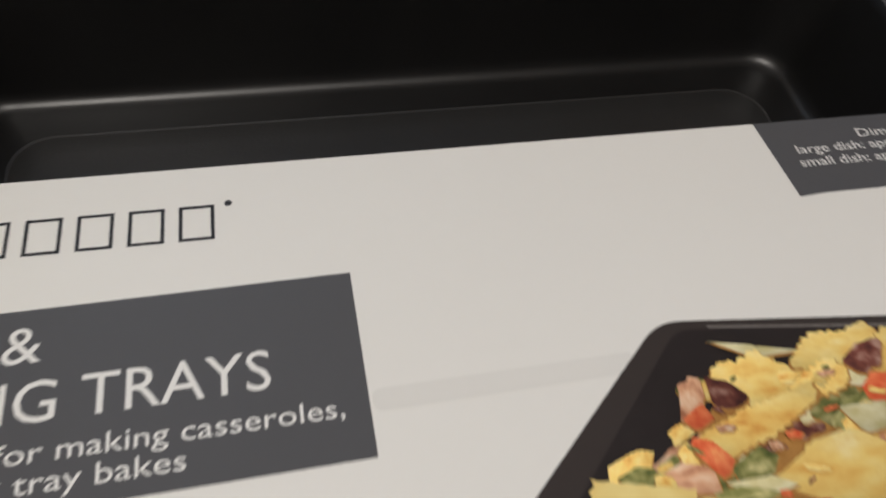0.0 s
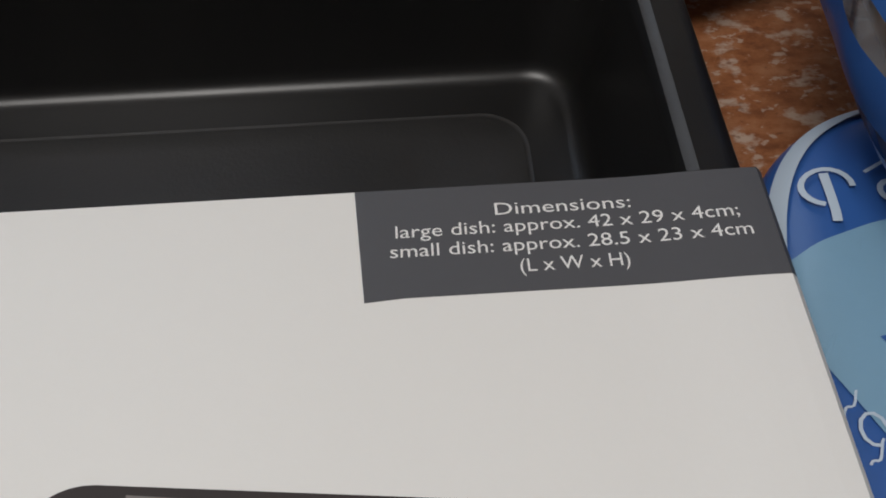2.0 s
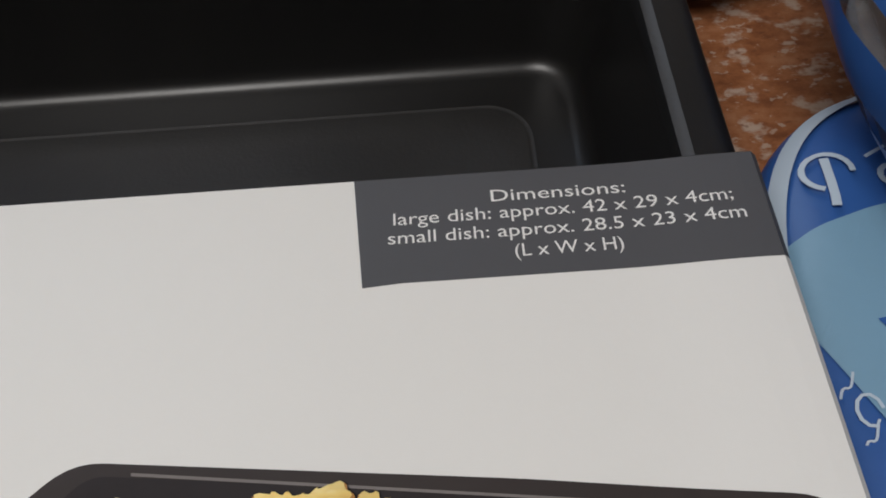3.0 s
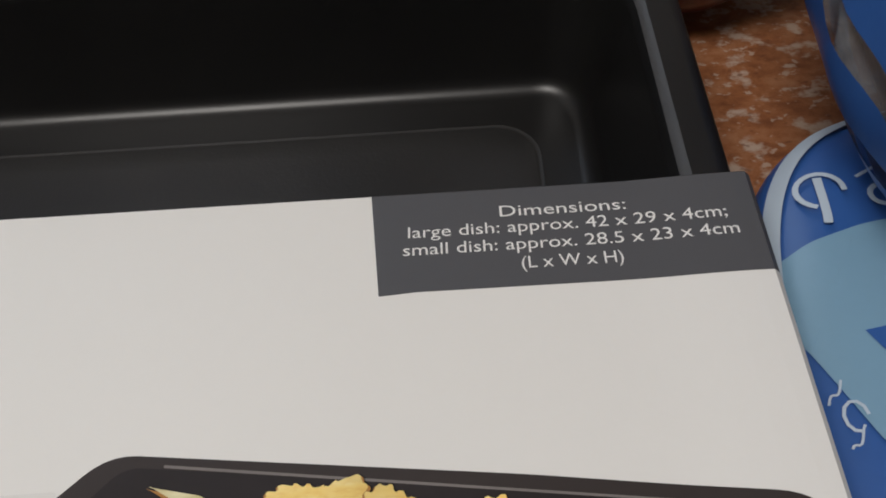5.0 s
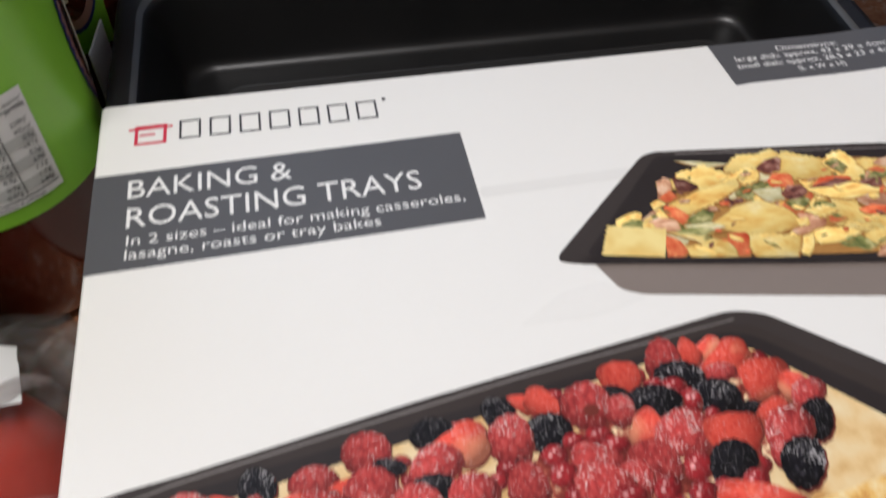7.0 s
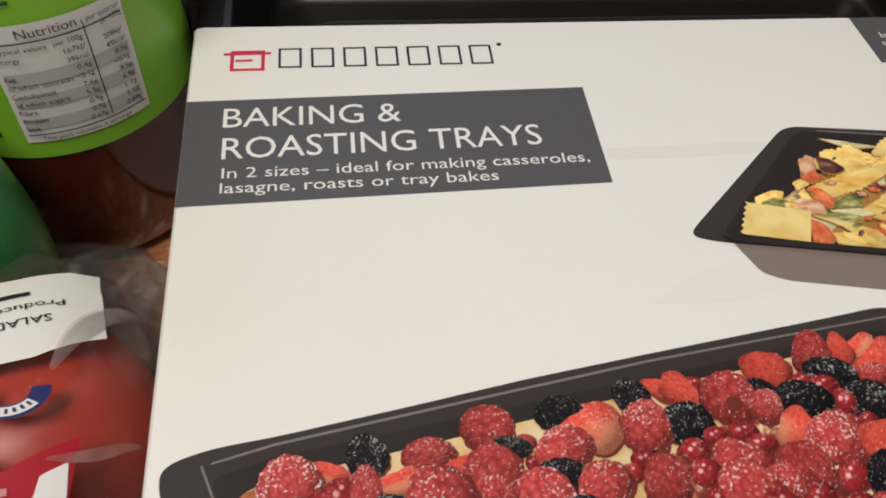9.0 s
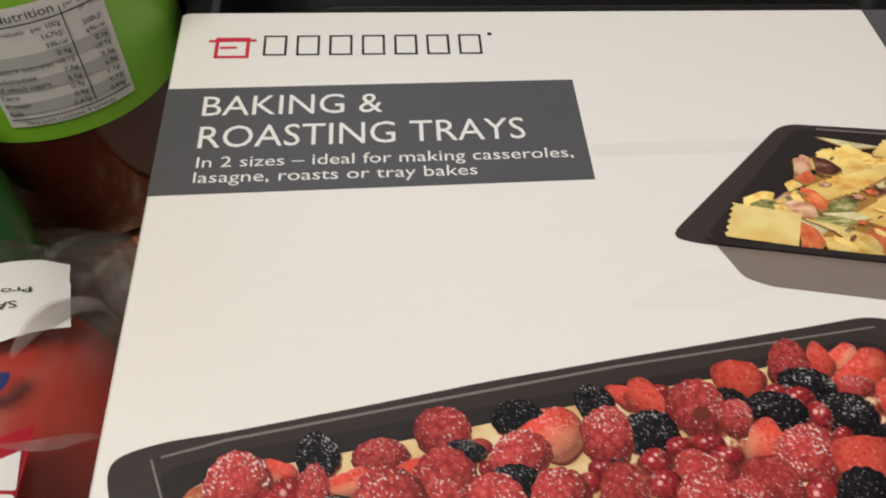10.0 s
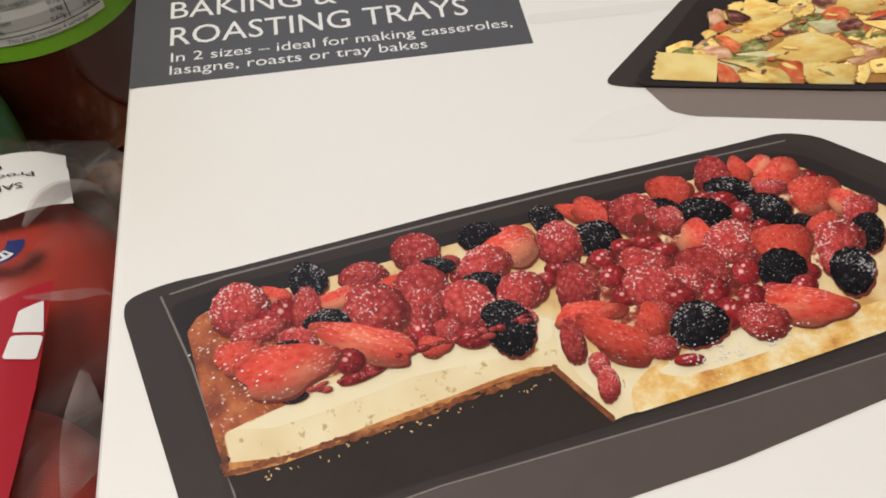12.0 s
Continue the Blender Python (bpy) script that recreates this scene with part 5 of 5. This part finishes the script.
jar = sauce_jar(-0.0455, 0.005, 0, "sauce jar with lime green label and printed nutrition table")
jar_label(jar)
part("nutrition_panel", patch(on_jar(JR + 0.0003), -89, -40, 0.0330, 0.0730, 20, 4), M_PAPER, jar, "white nutrition panel", True)
for z in (0.0580, 0.0500, 0.0420):
    part("table_stripe", patch(on_jar(JR + 0.0005), -87, -42, z - 0.0040, z, 16, 1), M_TABLE_GREY, jar)
for z in (0.0676, 0.0362):
    part("table_rule", patch(on_jar(JR + 0.0007), -87.5, -41.5, z - 0.0002, z + 0.0002, 16, 1), M_BLACK_INK, jar)
part("table_rule", patch(on_jar(JR + 0.0007), -56.2, -55.8, 0.037, 0.070, 1, 4), M_BLACK_INK, jar)
JT = on_jar(JR + 0.0008)
lettering("Nutrition", JT, -78, -58, 0.0690, 0.0027, M_BLACK_INK, jar)
lettering("per quarter", JT, -54.5, -41.5, 0.0692, 0.0016, M_BLACK_INK, jar)
lettering("jar 125g", JT, -50, -41.5, 0.0668, 0.0016, M_BLACK_INK, jar)
rows = (("Typical values", "per 100g", ""), ("Energy", "167kJ/", "208kJ/"), ("", "39kcal", "49kcal"), ("Fat", "0.4g", "0.5g"), ("of which saturates", "<0.1g", "<0.1g"),
        ("Carbohydrate", "7.6g", "9.5g"), ("of which sugars", "5.5g", "6.9g"), ("Fibre", "0.9g", "1.1g"), ("Protein", "0.9g", "1.1g"), ("Salt", "0.67g", "0.84g"))
for i, (a, b, c) in enumerate(rows):
    z = 0.0648 - 0.0030 * i
    if a:
        lettering(a, JT, -87, -87 + 1.22 * len(a), z, 0.0016, M_BLACK_INK, jar)
    if b:
        lettering(b, JT, -57.5 - 1.25 * len(b), -57.5, z, 0.0016, M_BLACK_INK, jar)
    if c:
        lettering(c, JT, -43 - 1.25 * len(c), -43, z, 0.0016, M_BLACK_INK, jar)
lettering("This pack contains 4 servings", JT, -83, -49, 0.0340, 0.0014, M_BLACK_INK, jar)
part("barcode_panel", patch(on_jar(JR + 0.0003), -121, -101.8, 0.0310, 0.0700, 14, 4), M_PAPER, jar, "white barcode panel", True)
rng = random.Random(4)
z = 0.0340
while z < 0.067:
    w = rng.choice((0.0004, 0.0006, 0.0010))
    part("barcode_bar", patch(on_jar(JR + 0.0005), -119, -103, z, z + w, 6, 1), M_BLACK_INK, jar)
    z += w + rng.choice((0.0005, 0.0007, 0.0011))
for i in range(9):
    part("digit_bar", patch(on_jar(JR + 0.0005), -100.5, -97.5, 0.036 + 0.0033 * i, 0.0380 + 0.0033 * i, 2, 1), M_BLACK_INK, jar)
for i, (a, b) in enumerate(((-100, -72), (-100, -62), (-97, -58), (-104, -76))):
    part("text_bar", patch(on_jar(JR + 0.0004), a, b, 0.0790 + 0.0036 * (3 - i), 0.0801 + 0.0036 * (3 - i), 10, 1), M_LID, jar)
part("heading_bar", patch(on_jar(JR + 0.0004), -96, -70, 0.0965, 0.0995, 10, 1), M_NAVY, jar)
part("tomato_picture", outline(round_jar(JR + 0.0005), oval(-27, 0.125, 26, 0.026), 0.004), M_TOMATO, jar, "red tomato picture")

jar2 = sauce_jar(-0.0355, 0.0905, -75, "sauce jar with lime green label behind another jar")
jar_label(jar2, 34)
part("cream_panel", outline(round_jar(JR + 0.0013), oval(8, 0.112, 20, 0.018), 0.004), M_CREAM, jar2, "cream printed panel")

pepper = thing("green_pepper", -0.073, -0.074, ZW, "smooth deep green bell pepper standing beside the sauce jar", "bell pepper")
rings = []
for j in range(1, 24):
    a = -math.pi / 2 + math.pi * j / 24
    rad, h = math.cos(a) ** 0.6, math.sin(a)
    taper = 1.0 + 0.10 * h
    ring = []
    for i in range(48):
        t = 2 * math.pi * i / 48
        lobe = 1 + 0.05 * math.cos(4 * t + 0.5) * rad
        r = 0.0370 * rad * taper * lobe
        ring.append((r * math.cos(t), r * math.sin(t), 0.050 + 0.050 * h - 0.010 * (1 - rad) ** 2 * (h > 0)))
    rings.append(ring)
part("flesh", loft(rings), M_GREEN, pepper, smooth=True)
part("stalk", lathe([(0.010, 0.086), (0.0070, 0.092), (0.0055, 0.100), (0.0060, 0.112), (0.0065, 0.114)], 16), M_STALK, pepper, "pale green stalk", True)

FX, FY, FH, FTURN = -0.0635, -0.172, (0.0610, 0.100, 0.0370), 0.0
tomatoes = thing("tomato_bag", FX, FY, ZW, "clear plastic bag of red salad tomatoes with a white label", "tomato bag")
FC, FS = math.cos(radians(FTURN)), math.sin(radians(FTURN))
for i, (x, y, r) in enumerate(((-0.0365, -0.119, 0.0325), (-0.0355, -0.184, 0.0325), (-0.038, -0.243, 0.028), (-0.095, -0.140, 0.027), (-0.095, -0.196, 0.0285), (-0.092, -0.246, 0.026))):
    prof = []
    for j in range(1, 20):
        a = -math.pi / 2 + math.pi * j / 20
        rad, h = math.cos(a), math.sin(a)
        prof.append((r * rad ** 0.92, r * 1.06 * h - (0.003 * (1 - rad) ** 2 if h > 0 else -0.003 * (1 - rad) ** 2)))
    part("tomato", lathe(prof, 32), M_TOMATO, tomatoes, smooth=True, m=pose(x - FX, y - FY, r * 1.06 + 0.0012, 6 * (i % 3) - 5, 4 * (i % 2), 40 * i))
part("bag_film", pillow(*FH, 4.2, 0.060, 62, 192, 96), M_FILM, tomatoes, "creased clear film", True, pose(0, 0, FH[2] + 0.0008, 0, 0, FTURN))

part("film_tail", pillow(0.036, 0.026, 0.024, 2.2, 0.10, 40, 96, 48), M_FILM_END, tomatoes, "gathered film end", True, pose(0.028, 0.092, 0.028, -12, 0, 14))


def on_film(lift):
    """The upper face of the bag, raised by lift."""
    def fn(u, v):
        p, q = u - FX, v - FY
        a, b = abs(p * FC + q * FS) / FH[0], abs(q * FC - p * FS) / FH[1]
        r = max(0.0, 1 - a ** 4.2 - b ** 4.2) ** (1 / 4.2)
        return (u - FX, v - FY, FH[2] * (1 + r) + lift + 0.0012 * noise.noise(Vector((u * 50, v * 50, 1))))
    return fn


part("white_label", outline(on_film(0.0022), [(-0.0127, -0.1082), (-0.0158, -0.0953), (-0.0164, -0.0940), (-0.0180, -0.0878), (-0.0236, -0.0886), (-0.0352, -0.0927), (-0.0494, -0.0956), (-0.075, -0.100), (-0.072, -0.121), (-0.0465, -0.1205), (-0.0261, -0.1155)], 0.006), M_PAPER, tomatoes, "white paper label", True)


def turned(fn, x, y, deg):
    c, s = math.cos(radians(deg)), math.sin(radians(deg))
    return lambda u, v: fn(x + u * c - v * s, y + u * s + v * c)


lt = turned(on_film(0.0026), -0.0245, -0.1035, 196)
lettering("SALAD TOMATOES", lt, 0.0, 0.036, -0.0, 0.0021, M_BLACK_INK, tomatoes)
lettering("Produce of", lt, -0.003, 0.017, -0.0042, 0.0018, M_BLACK_INK, tomatoes)
part("text_bar", patch(lt, 0.020, 0.036, -0.0042, -0.0030, 6, 1), M_BLACK_INK, tomatoes)
part("text_bar", patch(lt, 0.004, 0.030, -0.0080, -0.0068, 6, 1), M_BLACK_INK, tomatoes)
lettering("6 FRUIT", lt, 0.016, 0.028, -0.0118, 0.0019, M_BLACK_INK, tomatoes)
part("red_label", outline(on_film(0.0024), [(-0.0139, -0.1339), (-0.0277, -0.1428), (-0.0444, -0.1334), (-0.0809, -0.1298), (-0.0809, -0.2237), (-0.0193, -0.2237), (-0.0165, -0.1872), (-0.0146, -0.1621)], 0.006), M_RED_LABEL, tomatoes, "bright red printed label", True)
rl = turned(on_film(0.0028), -0.0151, -0.1402, 190)
box_at = on_film(0.0028)
part("white_box", outline(box_at, soften([(-0.0151, -0.1402), (-0.0198, -0.1435), (-0.0204, -0.1491), (-0.0144, -0.1486)], 0.0006), 0.004), M_PAPER, tomatoes)
part("white_box", outline(box_at, soften([(-0.0143, -0.1494), (-0.0206, -0.1499), (-0.0216, -0.1559), (-0.0151, -0.1557)], 0.0010), 0.004), M_PAPER, tomatoes)
for i in range(3):
    part("text_bar", patch(rl, 0.011, 0.026, 0.004 + 0.0032 * i, 0.0056 + 0.0032 * i, 6, 1), M_PINK, tomatoes)
part("olive_patch", outline(on_film(0.0027), soften([(-0.0405, -0.1420), (-0.0355, -0.1450), (-0.0385, -0.1530), (-0.0480, -0.1580), (-0.0560, -0.1480)], 0.003), 0.004), M_LIME, tomatoes, "olive green printed patch", True)
lettering("TOM", rl, 0.013, 0.034, 0.024, 0.0085, M_PAPER, tomatoes)
badge = turned(on_film(0.0028), -0.0296, -0.1240, 0)


def crescent(fn, a0, a1, inner, outer, steps=18):
    """A bent band between two ovals, from one angle to the other."""
    return patch(lambda u, v: fn(0.0080 * v * math.cos(radians(u)), 0.0064 * v * math.sin(radians(u))), a0, a1, inner, outer, steps, 3)


part("round_badge", crescent(badge, 175, 372, 0.60, 1.10), M_NAVY, tomatoes, "navy and white round badge", True)
part("badge_band", crescent(turned(on_film(0.0030), -0.0296, -0.1240, 0), 185, 330, 0.66, 1.0), M_PAPER, tomatoes, "white badge band", True)
for a in (200, 214, 228, 262, 276, 290, 304, 318):
    part("badge_bar", crescent(turned(on_film(0.0032), -0.0296, -0.1240, 0), a, a + 6, 0.74, 0.92, 2), M_NAVY, tomatoes)

for i, (x0, y0, x1, y1, wide, bow) in enumerate(((-0.0215, -0.119, -0.0060, -0.0955, 0.0026, 0.003), (-0.0190, -0.1400, -0.0040, -0.1325, 0.0014, -0.002), (-0.0065, -0.157, -0.0072, -0.187, 0.0032, 0.001))):
    d = Vector((x1 - x0, y1 - y0)).normalized()

    def ribbon(u, v, x0=x0, y0=y0, x1=x1, y1=y1, d=d, bow=bow):
        w = v * (0.25 + 0.75 * math.sin(math.pi * u)) + bow * math.sin(math.pi * u)
        return on_film(0.0032)(x0 + (x1 - x0) * u - d.y * w, y0 + (y1 - y0) * u + d.x * w)
    part("film_fold", patch(ribbon, 0, 1, -wide, wide, 20, 5), M_FOLD, tomatoes, "folded translucent film", True)

tab = link_mesh("paper_tag", box_bm(-0.0004, 0.0004, -0.011, 0.011, 0, 0.070, 0.0002), M_PAPER, m=pose(-0.0062, 0.0455, ZW, 0, 0, -6))
tagged(tab, "small plain white paper tag standing between jars and tray", "paper tag")
